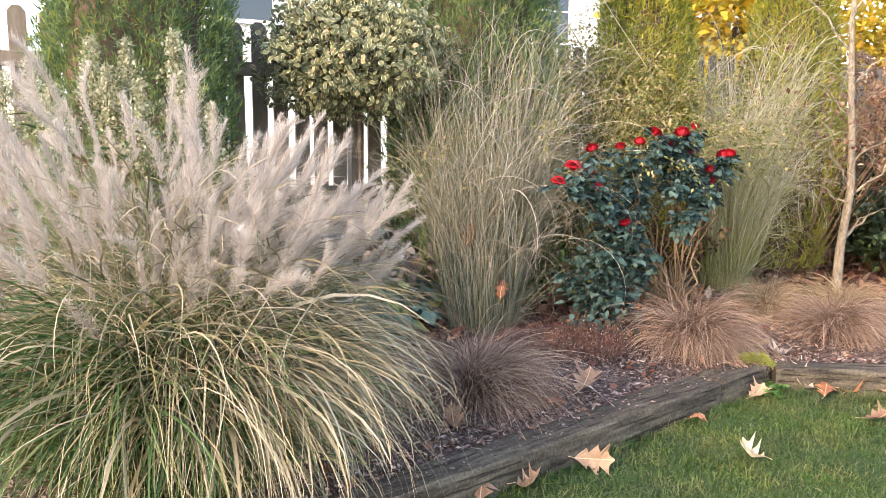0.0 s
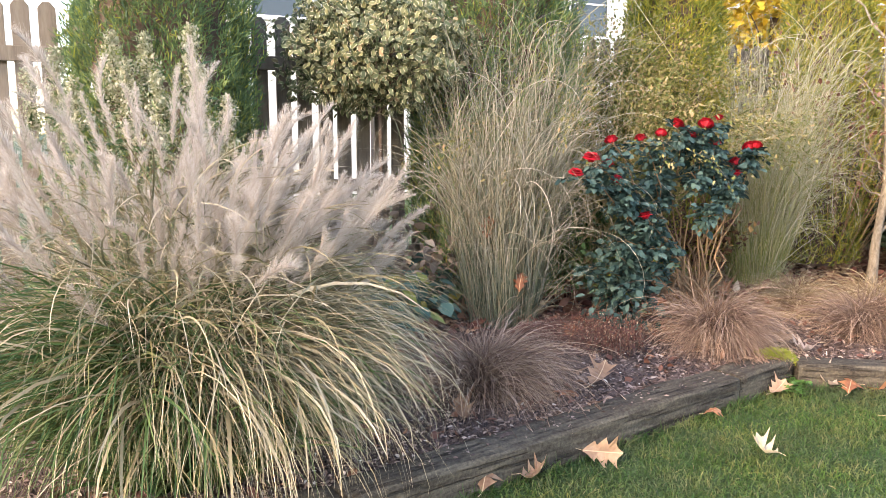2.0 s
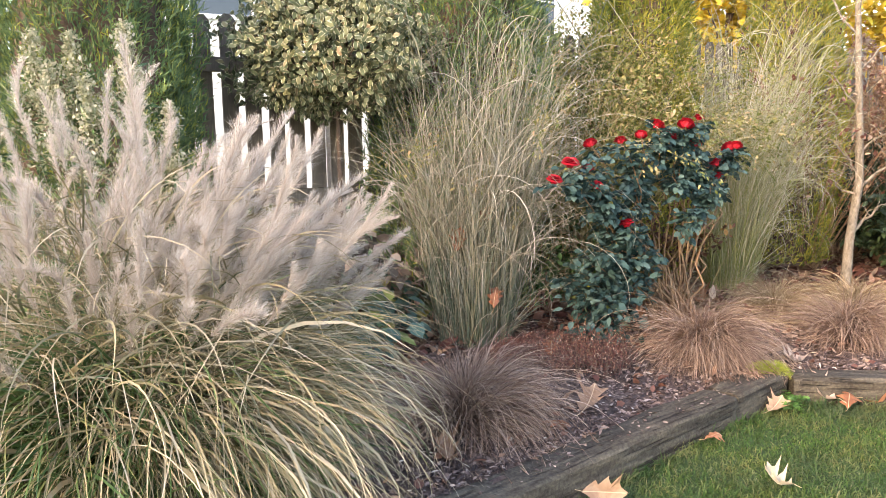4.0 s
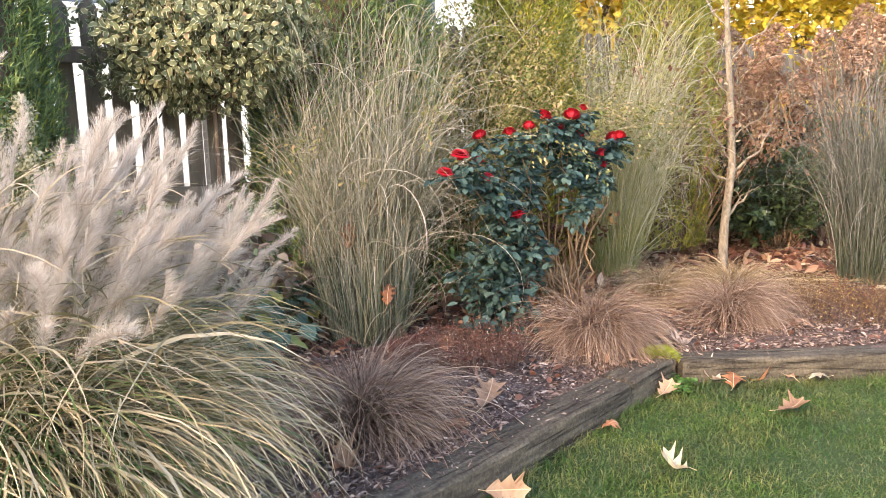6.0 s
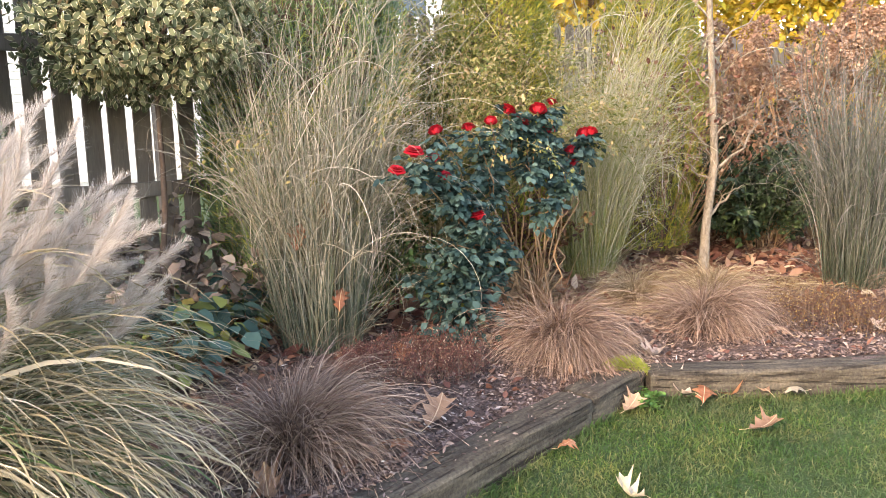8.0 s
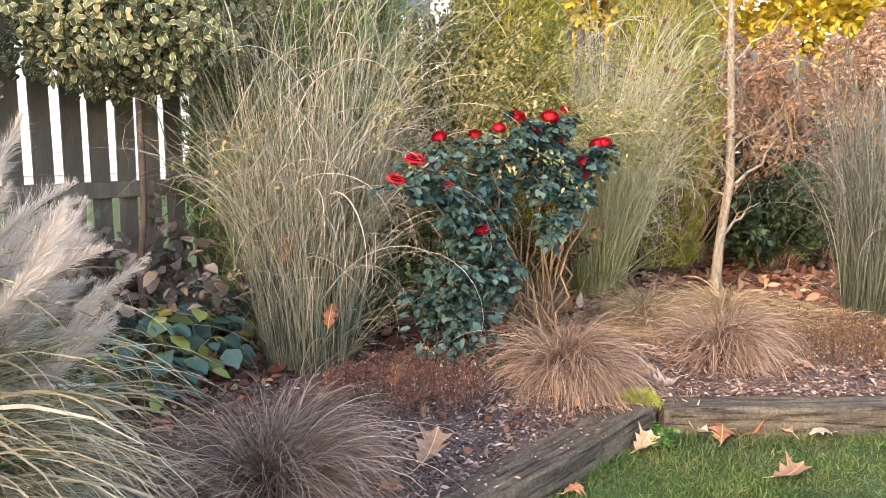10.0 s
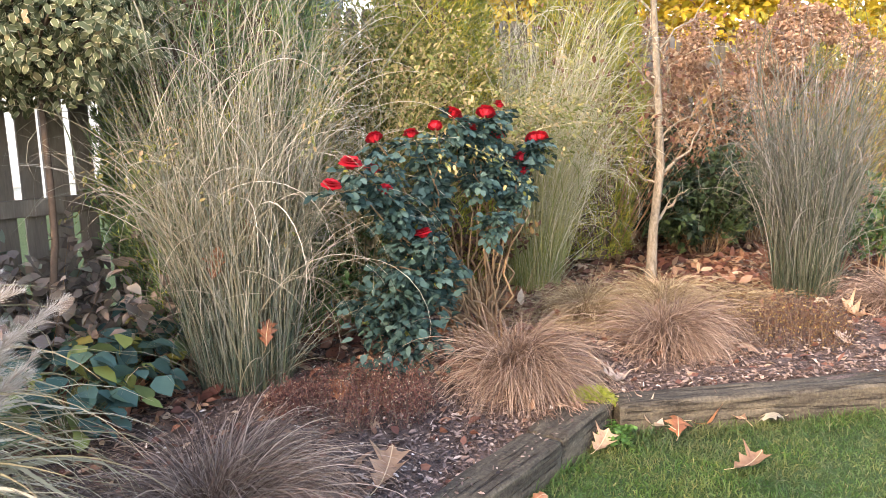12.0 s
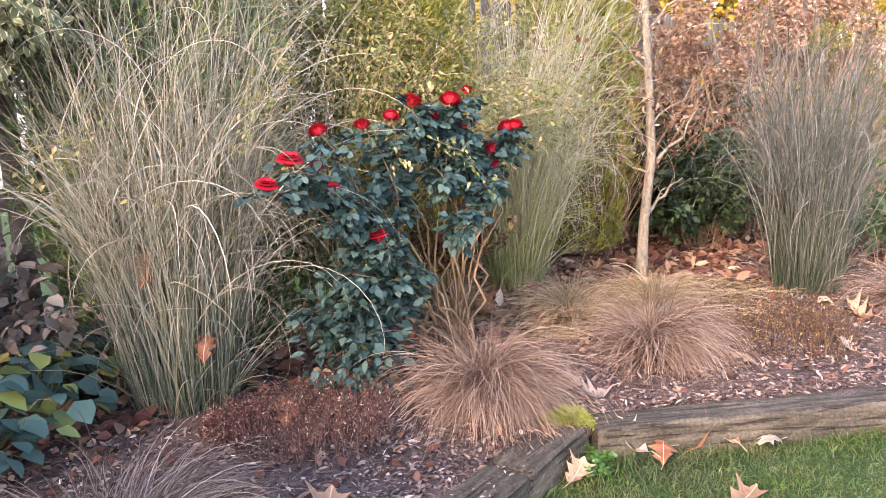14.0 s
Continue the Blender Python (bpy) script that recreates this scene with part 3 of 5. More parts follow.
def box(x0, x1, y0, y1, z0, z1, bevel=0.004):
    bm = bmesh.new()
    bmesh.ops.create_cube(bm, size=1, matrix=Matrix.Translation(((x0 + x1) / 2, (y0 + y1) / 2, (z0 + z1) / 2)) @ Matrix.Diagonal((x1 - x0, y1 - y0, z1 - z0, 1)))
    if bevel:
        bmesh.ops.bevel(bm, geom=bm.edges[:], offset=bevel, segments=1, affect="EDGES")
    return bm


def build_house():
    root = thing("house", (2.6, 20.0, 0), "white clapboard house standing beyond the fence", "house")
    root.rotation_euler = (0, 0, math.atan2(0.482, 0.876))
    child("wall", solid(box(-11, 11, 0.02, 7.0, -0.05, 6.2), "wall", M["siding"]), root, "white wall behind the clapboards")
    openings = [(-8.2, -7.0, 3.7, 5.2), (-0.5, 0.6, 3.7, 5.2), (5.2, 6.4, 3.7, 5.2)]
    board = {}
    for i in range(43):
        z = 0.25 + i * 0.135
        cuts = sorted((a - 0.08, b + 0.08) for a, b, lo, hi in openings if z + 0.135 > lo - 0.08 and z < hi + 0.08)
        x = -11.0
        for a, b in cuts + [(11.0, 11.0)]:
            key = (round(x, 2), round(a, 2))
            if a - x > 0.05:
                if key not in board:
                    bm = bmesh.new()
                    vs = [bm.verts.new(v) for v in ((x, -0.022, 0), (a, -0.022, 0), (a, -0.004, 0.14), (x, -0.004, 0.14), (x, 0.0, 0), (a, 0.0, 0))]
                    bm.faces.new((vs[0], vs[1], vs[2], vs[3]))
                    bm.faces.new((vs[4], vs[5], vs[1], vs[0]))
                    board[key] = solid(bm, "clapboard", M["siding"])
                child("clapboard", board[key], root, at=pose(0, 0, z))
            x = b
    for a, b, lo, hi in openings:
        w = child("window", solid(box(a, b, -0.01, 0.01, lo, hi, 0), "window", M["glass"]), root, "dark window with white trim")
        for x0, x1, z0, z1 in ((a - 0.09, a, lo - 0.09, hi + 0.09), (b, b + 0.09, lo - 0.09, hi + 0.09), (a, b, lo - 0.09, lo), (a, b, hi, hi + 0.09), (a, b, (lo + hi) / 2 - 0.02, (lo + hi) / 2 + 0.02)):
            child("frame", solid(box(x0, x1, -0.045, -0.012, z0, z1), "frame", M["trim"]), w)
    for x in (-11.0, 11.0, -4.4):
        child("corner_trim", solid(box(x - 0.06, x + 0.06, -0.05, -0.023, 0.1, 6.1), "corner_trim", M["trim"]), root)
    bm = bmesh.new()
    pts = [(-11.4, -0.5, 6.21), (11.4, -0.5, 6.21), (11.4, 3.5, 8.6), (-11.4, 3.5, 8.6), (11.4, 7.5, 6.21), (-11.4, 7.5, 6.21)]
    vs = [bm.verts.new(p) for p in pts]
    bm.faces.new((vs[0], vs[1], vs[2], vs[3]))
    bm.faces.new((vs[3], vs[2], vs[4], vs[5]))
    bm.faces.new((vs[0], vs[3], vs[5]))
    bm.faces.new((vs[1], vs[4], vs[2]))
    child("roof", solid(bm, "roof", M["roof"]), root, "dark shingled roof")


# ---- conifers and shrubs along the fence ----
def thuja(at, radius, height, mat, label, seed_twist=0.0, tip=0.5):
    root = thing("arborvitae", (*at, BED - 0.02), label, "conifer", "conifers along the fence")
    v, f, u = tube([(0, 0, 0), (0.01, 0, height * 0.4), (0, 0.01, height * 0.95)], [0.05, 0.035, 0.008])
    child("trunk", mesh_of("trunk", v, f, M["bark_dark"], u), root)
    n = int(25000 * radius * height / 1.5)
    s = R.uniform(0.0, 1, n) ** 0.9
    az = R.uniform(0, 6.283, n)
    prof = lambda q: radius * np.clip(np.minimum(1, 0.72 + q * 1.4), 0, 1) * np.sqrt(np.clip(1 - (q * 0.98) ** (2.2 / tip * 0.5), 0.0, 1)) + 0.02
    lump = 1 + 0.13 * np.sin(az * 5 + s * 17) * np.sin(s * 29 + az * 2) + 0.08 * np.sin(az * 11 - s * 40)
    r = prof(s) * lump * R.uniform(0.62, 1.0, n) ** 0.5
    base = np.stack([r * np.cos(az), r * np.sin(az), 0.12 + s * height], -1)
    sets = []
    for _ in range(3):
        sets.append(ribbons(base, az + R.normal(size=n) * 0.9, R.uniform(0.025, 0.075, n), R.uniform(0.1, 1.3, n), R.uniform(-0.5, 0.9, n), R.uniform(0.005, 0.009, n), 2, 1.2, start=0.5))
    v, f, u = join(sets)
    child("foliage", mesh_of("foliage", v, f, mat, u), root, kind="stuff")
    # lumpy dark brown shell at two thirds of the foliage's radius
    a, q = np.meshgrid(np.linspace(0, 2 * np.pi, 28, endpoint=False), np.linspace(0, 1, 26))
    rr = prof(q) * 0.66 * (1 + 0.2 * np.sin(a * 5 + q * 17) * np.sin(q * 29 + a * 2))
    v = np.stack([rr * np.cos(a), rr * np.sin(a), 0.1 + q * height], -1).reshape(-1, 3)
    i, j = np.arange(25)[:, None] * 28, np.arange(28)[None]
    f = np.stack([i + j, i + (j + 1) % 28, i + 28 + (j + 1) % 28, i + 28 + j], -1).reshape(-1, 4)
    child("inner_growth", mesh_of("inner_growth", v, f, M["bark_dark"]), root, "dark brown shell inside the foliage")
    return root


def leafy_ball(n, centre, radii, length, width, rough=0.25, shell=0.55, droop=0.3, hang=False):
    d = R.normal(size=(n, 3))
    d /= np.linalg.norm(d, axis=1, keepdims=True)
    lump = 1 + rough * np.sin(d[:, 0] * 6 + 1) * np.sin(d[:, 1] * 5 + 2) + rough * 0.7 * np.sin(d[:, 2] * 9 + d[:, 0] * 7)
    q = R.uniform(shell, 1.0, n)
    at = np.array(centre) + d * np.array(radii) * (lump * q)[:, None]
    if hang:
        out = R.normal(size=(n, 3)) * 0.8 + np.array([0, 0, -0.5]) + d * 0.35
        return leaves(at, out, R.uniform(*length, n), R.uniform(*width, n), 0.15, 0.1, d + np.array([0, 0, 0.35]))
    out = d + R.normal(size=(n, 3)) * 0.6
    return leaves(at, out, R.uniform(*length, n), R.uniform(*width, n), 0.3, droop)


def build_variegated():
    root = thing("variegated_shrub", (-0.55, 5.0, BED), "round-headed shrub with cream-edged green leaves on a slim stem", "shrub")
    v, f, u = tube(wavy((0, 0, 0), (0.02, 0, 1.5), 7, 0.012), np.linspace(0.02, 0.013, 7))
    child("stem", mesh_of("stem", v, f, M["bark_dark"], u), root)
    sets = []
    for i in range(26):
        a, e = R.uniform(0, 6.283), R.uniform(-0.3, 1.2)
        tip = (0.5 * math.cos(a) * math.cos(e), 0.45 * math.sin(a) * math.cos(e), 1.72 + 0.42 * math.sin(e))
        v, f, u = tube(wavy((0.02, 0, 1.45), tip, 5, 0.03), np.linspace(0.011, 0.003, 5), 5)
        child("branch", mesh_of("branch", v, f, M["bark_dark"], u), root)
    sets = [leafy_ball(8200, (0.0, 0, 1.74), (0.60, 0.5, 0.40), (0.035, 0.056), (0.022, 0.034), 0.16, 0.6, hang=True), leafy_ball(1100, (-0.05, 0.05, 2.1), (0.45, 0.3, 0.28), (0.035, 0.055), (0.02, 0.03), 0.3, 0.2)]
    v, f, u = join(sets)
    child("foliage", mesh_of("foliage", v, f, M["variegated"], u), root, kind="stuff")


def twiggy_shrub(name, at, label, stems, height, spread, leaf, leaf_n, leaf_len, stem_mat="twig", arch=0.9, leaf_w=0.5):
    """A shrub of arching stems with leaves set along them."""
    root = thing(name, (*at, BED - 0.01), label, "shrub")
    b, az = disc(stems, 0.14)
    length = R.uniform(0.75, 1.05, stems) * height * 1.15
    lean = R.uniform(0.02, spread, stems)
    bend = R.uniform(0.2, 1.0, stems) * arch
    v, f, u = ribbons(b, az, length, lean, bend, R.uniform(0.003, 0.008, stems), 9, 2.0)
    child("stem_growth", mesh_of("stem_growth", v, f, M[stem_mat], u), root, kind="stuff")
    c = v.reshape(stems, 10, 2, 3).mean(2)
    k = R.randint(0, stems, leaf_n)
    s = R.uniform(0.3, 1.0, leaf_n) * 8.99
    i = s.astype(int)
    at_l = c[k, i] + (c[k, i + 1] - c[k, i]) * (s - i)[:, None] + R.normal(size=(leaf_n, 3)) * 0.025
    out = (c[k, i + 1] - c[k, i]) / 0.2 + R.normal(size=(leaf_n, 3)) * 0.6
    ln = R.uniform(*leaf_len, leaf_n)
    v, f, u = leaves(at_l, out, ln, ln * R.uniform(leaf_w * 0.8, leaf_w * 1.2, leaf_n), 0.3, 0.3)
    child("foliage", mesh_of("foliage", v, f, M[leaf], u), root, kind="stuff")
    return root


def build_hydrangea(at, heads, spread, label):
    root = thing("hydrangea", (*at, BED - 0.01), label, "shrub", "dried hydrangeas")
    d = R.normal(size=(420, 3))
    d /= np.linalg.norm(d, axis=1, keepdims=True)
    q = R.uniform(0.75, 1.0, 420)
    p = d * q[:, None] * np.array([0.085, 0.085, 0.12])
    p[:, :2] *= np.clip(1.05 - p[:, 2:] * 4.0, 0.35, 1.4)
    v, f, u = leaves(p, d + R.normal(size=(420, 3)) * 0.5, R.uniform(0.02, 0.032, 420), R.uniform(0.016, 0.026, 420), 0.3, 0.2)
    head = mesh_of("flower_head", v, f, M["floret"], u)
    for x, y, z in heads:
        base = (x * 0.35 + R.uniform(-0.1, 0.1), y * 0.35, 0)
        path = wavy(base, (x, y, z), 7, 0.03)
        v, f, u = tube(path, np.linspace(0.009, 0.004, 7), 5)
        child("stem", mesh_of("stem", v, f, M["twig"], u), root)
        child("flower_head", head, root, "rust-brown dried flower head", at=pose(x, y, z, R.uniform(-25, 25), R.uniform(-25, 25), R.uniform(0, 360)) @ Matrix.Scale(R.uniform(0.9, 1.6), 4))
    v, f, u = leafy_ball(1100, (0, 0, spread[2]), spread, (0.05, 0.09), (0.02, 0.04), 0.3, 0.1, 0.5)
    child("foliage", mesh_of("foliage", v, f, M["hydrangea"], u), root, "hanging dry brown leaves", kind="stuff")


def build_tree():
    root = thing("young_tree", (3.13, 6.12, BED - 0.01), "slender young tree with pale bark and bare twigs", "tree")
    pts = np.array([(0, 0, 0), (0.012, 0, 0.4), (0.06, 0, 0.86), (0.035, 0, 1.25), (0.0, 0, 1.7), (-0.03, 0, 2.1), (0.0, 0.02, 2.7), (0.02, 0.0, 3.3)])
    v, f, u = tube(pts, [0.046, 0.033, 0.031, 0.026, 0.022, 0.019, 0.016, 0.010], 10)
    v += np.random.RandomState(3).normal(size=v.shape) * 0.0018
    child("trunk", mesh_of("trunk", v, f, M["bark_pale"], u), root)
    for z, a, L, r, up in ((0.45, 0.3, 0.28, 0.016, 0.75), (0.8, 0.15, 0.36, 0.014, 0.9), (0.74, 2.9, 0.22, 0.009, 0.7), (0.9, 3.4, 0.28, 0.009, 0.9), (1.05, -0.6, 0.3, 0.008, 1.0), (1.4, 3.0, 0.4, 0.008, 0.9),
                           (1.65, 0.1, 0.45, 0.009, 0.9), (1.9, 2.6, 0.5, 0.01, 1.2), (2.2, -0.4, 0.5, 0.009, 1.2), (2.5, 3.6, 0.5, 0.008, 1.2)):
        x0 = np.interp(z, pts[:, 2], pts[:, 0])
        tip = (x0 + L * math.cos(a), L * math.sin(a), z + L * up)
        path = wavy((x0, 0, z), tip, 6, 0.02)
        sets = [tube(path, np.linspace(r, r * 0.3, 6), 6)]
        for k in range(4):
            b = path[2 + k % 4]
            e = b + np.array([R.uniform(-0.12, 0.16), R.uniform(-0.12, 0.12), R.uniform(0.02, 0.18)])
            sets.append(tube(wavy(b, e, 4, 0.01), np.linspace(r * 0.4, 0.0015, 4), 4))
        v, f, u = join(sets)
        child("branch", mesh_of("branch", v, f, M["bark_pale"], u), root)


def build_golden(at, z, radii, n, label):
    root = thing("golden_tree", (*at, 0.0), label, "tree", "golden trees beyond the fence")
    v, f, u = tube(wavy((0, 0, -0.02), (0, 0, z), 6, 0.05), np.linspace(0.09, 0.05, 6), 8)
    child("trunk", mesh_of("trunk", v, f, M["bark_dark"], u), root)
    sets = []
    for i in range(14):
        a = i * 2.4
        tip = (radii[0] * 0.8 * math.cos(a), radii[1] * 0.8 * math.sin(a), z + R.uniform(-0.5, 0.8) * radii[2])
        v, f, u = tube(wavy((0, 0, z * 0.5 + i * 0.04), tip, 6, 0.08), np.linspace(0.03, 0.006, 6), 5)
        child("limb", mesh_of("limb", v, f, M["bark_dark"], u), root)
    v, f, u = leafy_ball(n, (0, 0, z), radii, (0.08, 0.14), (0.05, 0.09), 0.3, 0.2)
    child("crown", mesh_of("crown", v, f, M["golden"], u), root, kind="stuff")


# ---- grasses ----
def plume_mesh(bend):
    """A bottle-brush seed head of fine bristles on a thin axis."""
    n, L = 620, 0.25
    s = R.uniform(0, 1, n)
    az = R.uniform(0, 6.283, n)
    axis = lambda q: np.stack([bend * q * q * L, 0 * q, q * L], -1)
    fat = np.sin(np.clip(s * 0.9 + 0.1, 0, 1) * np.pi) ** 0.6
    v, f, u = ribbons(axis(s), az, R.uniform(0.02, 0.085, n) * fat + 0.004, R.uniform(0.15, 0.8, n), R.uniform(-0.2, 0.5, n), R.uniform(0.0007, 0.0015, n), 2, 1.0)
    return mesh_of("plume", v, f, M["plume"], u)


def build_fountain_grass():
    root = thing("fountain_grass", (-0.98, 2.72, BED - 0.02), "large arching fountain grass, green below with tan blades and pinkish plumes", "ornamental grass")

    def tuft(name, n, r, length, lean, bend, width, power, mat, label, az=None, curl=0.6, start=0.35):
        b, az0 = disc(n, r)
        az = az0 + R.normal(size=n) * 0.7 if az is None else az
        v, f, u = ribbons(b, az, R.uniform(*length, n), R.uniform(*lean, n), R.uniform(*bend, n), R.uniform(*width, n), 12, power, R.normal(size=n) * curl, start=start)
        v[:, 2] = np.maximum(v[:, 2], 0.0 + R.uniform(0, 0.02, len(v)))
        child(name, mesh_of(name, v, f, mat, u), root, label, kind="stuff")

    front = lambda n, about, spread, share: np.where(R.uniform(0, 1, n) < share, R.normal(size=n) * spread + about, R.uniform(0, 6.283, n))
    tuft("green_blades", 2900, 0.27, (0.55, 1.2), (0.03, 0.55), (1.3, 2.7), (0.006, 0.014), 1.9, M["fountain"], "green blades of the clump's inside", front(2900, -1.8, 0.8, 0.65))
    tuft("inner_blades", 1100, 0.3, (0.4, 0.85), (0.02, 0.9), (0.3, 1.6), (0.006, 0.012), 1.5, M["fountain"], "short dark green blades at the crown")
    tuft("tan_blades", 1500, 0.27, (0.85, 1.35), (0.06, 0.5), (1.8, 3.0), (0.004, 0.010), 1.9, M["fountain_tan"], "straw-coloured blades arching over and hanging", front(1500, -0.1, 0.7, 0.72))
    tuft("hanging_blades", 900, 0.25, (0.75, 1.25), (0.12, 0.6), (1.9, 2.8), (0.0035, 0.0075), 1.5, M["fountain_tan"], "thin straw blades hanging over the edging", front(900, -0.25, 0.55, 0.9))
    tuft("broad_straw", 260, 0.27, (0.9, 1.35), (0.1, 0.6), (2.0, 3.0), (0.009, 0.016), 2.0, M["fountain_tan"], "broad dry blades folding over", front(260, -0.1, 0.6, 0.7), start=0.6)
    n = 1700
    az = np.where(R.uniform(0, 1, n) < 0.35, R.normal(size=n) * 0.7 - 0.2, R.uniform(0, 6.283, n))
    ln = R.uniform(0.05, 0.85, n)
    q = R.uniform(0.55, 1.05, n)
    b = np.stack([np.sin(ln) * np.cos(az), np.sin(ln) * np.sin(az), np.cos(ln)], -1) * q[:, None]
    v, f, u = ribbons(b, az + R.normal(size=n) * 0.8, R.uniform(0.2, 0.55, n), ln + R.uniform(0.1, 0.6, n), R.uniform(0.8, 2.4, n), R.uniform(0.0025, 0.008, n), 9, 1.3, R.normal(size=n) * 0.9, start=0.15)
    child("curled_tips", mesh_of("curled_tips", v, f, M["fountain_tan"], u), root, "dry blade tips curling over", kind="stuff")
    k = 260
    b, az0 = disc(k, 0.22)
    az = az0 + R.normal(size=k) * 0.6
    lean = R.uniform(0.02, 0.5, k)
    bend = R.uniform(0.1, 0.6, k)
    L = R.uniform(0.8, 1.42, k)
    low = 6
    lean[:low], bend[:low], L[:low] = R.uniform(0.1, 0.45, low), R.uniform(0.4, 0.9, low), R.uniform(0.55, 0.95, low)
    blown = np.arange(k) % 3 == 0
    az[blown] = R.normal(size=blown.sum()) * 0.5 - 0.05
    lean[blown] = R.uniform(0.1, 0.45, blown.sum())
    L[blown] = R.uniform(0.75, 1.2, blown.sum())
    right = np.cos(az) > 0.2
    L[right] = np.minimum(L[right], R.uniform(0.8, 1.25, right.sum()))
    v, f, u = ribbons(b, az, L, lean, bend, np.full(k, 0.003), 10, 1.8)
    child("stalks", mesh_of("stalks", v, f, M["fountain_tan"], u), root, kind="stuff")
    c = v.reshape(k, 11, 2, 3).mean(2)
    kinds = [plume_mesh(q) for q in (0.0, 0.2, 0.4, 0.6)]
    for i in range(k):
        d = Vector(c[i, 10] - c[i, 9])
        m = Matrix.Translation(c[i, 10]) @ Vector((0, 0, 1)).rotation_difference(d).to_matrix().to_4x4() @ pose(0, 0, 0, 0, 0, R.uniform(0, 360))
        child("plume", kinds[i % 4], root, "soft pinkish-white seed plume" if i == 0 else "", at=m @ Matrix.Diagonal((*[R.uniform(0.55, 0.95)] * 2, R.uniform(0.7, 1.15), 1)))


def tall_grass(at, n, height, label, mat, side, fan=0.2, arch=1.0, r=0.2, over=0.0, nod=1.0, loops=0):
    """A column of fine upright stems that opens evenly, side blades that leave them and arch, and long hair-thin loops; over: the share of tips blown to the right."""
    root = thing("tall_grass", (*at, BED - 0.02), label, "ornamental grass", "tall clumps of ornamental grass")
    b, az0 = disc(n, r)
    out = np.hypot(b[:, 0], b[:, 1]) / r
    az = np.where(R.uniform(0, 1, n) < 0.6, az0 + R.normal(size=n) * 0.6, R.uniform(0, 6.283, n))
    L = (0.38 + 0.62 * R.uniform(0, 1, n)) * height
    lean = fan * out * R.uniform(0.4, 1.15, n) + np.abs(R.normal(size=n)) * 0.07
    bend = R.gamma(1.2, 0.3, n) * nod
    v, f, u = ribbons(b, az, L, lean, bend, R.uniform(0.0028, 0.006, n), 9, 2.2, R.normal(size=n) * 1.2)
    child("blades", mesh_of("blades", v, f, mat, u), root, kind="stuff")
    c = v.reshape(n, 10, 2, 3).mean(2)
    k = int(n * 0.9)
    src = R.randint(0, n, k)
    seg = np.clip((R.uniform(0.2, 1.0, k) ** 0.8 * 9).astype(int), 2, 8)
    az2 = az[src] + R.normal(size=k) * 1.4
    pull = R.uniform(0, 1, k) < over
    az2[pull] = R.normal(size=pull.sum()) * 0.8
    v, f, u = ribbons(c[src, seg], az2, R.uniform(0.12, 0.42, k) * height, lean[src] + R.uniform(0.0, 0.55, k), (0.2 + R.gamma(1.8, 0.6, k)) * arch, R.uniform(0.003, 0.0062, k), 9, 1.5, R.normal(size=k) * 1.0, start=0.2)
    child("side_blades", mesh_of("side_blades", v, f, side, u), root, "tan blades arching off the stems", kind="stuff")
    k = n // 6
    src = R.randint(0, n, k)
    az2 = az[src] + R.normal(size=k) * 0.9
    pull = R.uniform(0, 1, k) < over
    az2[pull] = R.normal(size=pull.sum()) * 0.6
    v, f, u = ribbons(c[src, R.randint(2, 7, k)], az2, R.uniform(0.3, 0.62, k) * height, R.uniform(0.1, 0.6, k), R.uniform(1.6, 4.4, k) * arch, R.uniform(0.0026, 0.005, k), 16, 1.7, R.normal(size=k) * 1.0)
    child("arching_blades", mesh_of("arching_blades", v, f, side, u), root, "long thin tan blades curling over", kind="stuff")
    if loops:
        src = R.randint(0, n, loops)
        v, f, u = ribbons(c[src, R.randint(4, 8, loops)], R.normal(size=loops) * 0.5 - 0.15, R.uniform(0.7, 1.25, loops), R.uniform(0.25, 0.8, loops), R.uniform(1.6, 4.0, loops), R.uniform(0.0026, 0.0045, loops), 20, 1.6, R.normal(size=loops) * 0.5)
        child("looping_blades", mesh_of("looping_blades", v, f, side, u), root, "long pale blades looping out over the rose", kind="stuff")
    k = n // 8
    b, az0 = disc(k, r * 1.05)
    v, f, u = ribbons(b, az0 + R.normal(size=k) * 0.6, R.uniform(0.12, 0.4, k) * height, R.uniform(0.2, 0.75, k), R.uniform(0.3, 1.6, k), R.uniform(0.0018, 0.004, k), 7, 1.5)
    child("low_blades", mesh_of("low_blades", v, f, mat, u), root, "short blades spreading at the foot", kind="stuff")
    return root


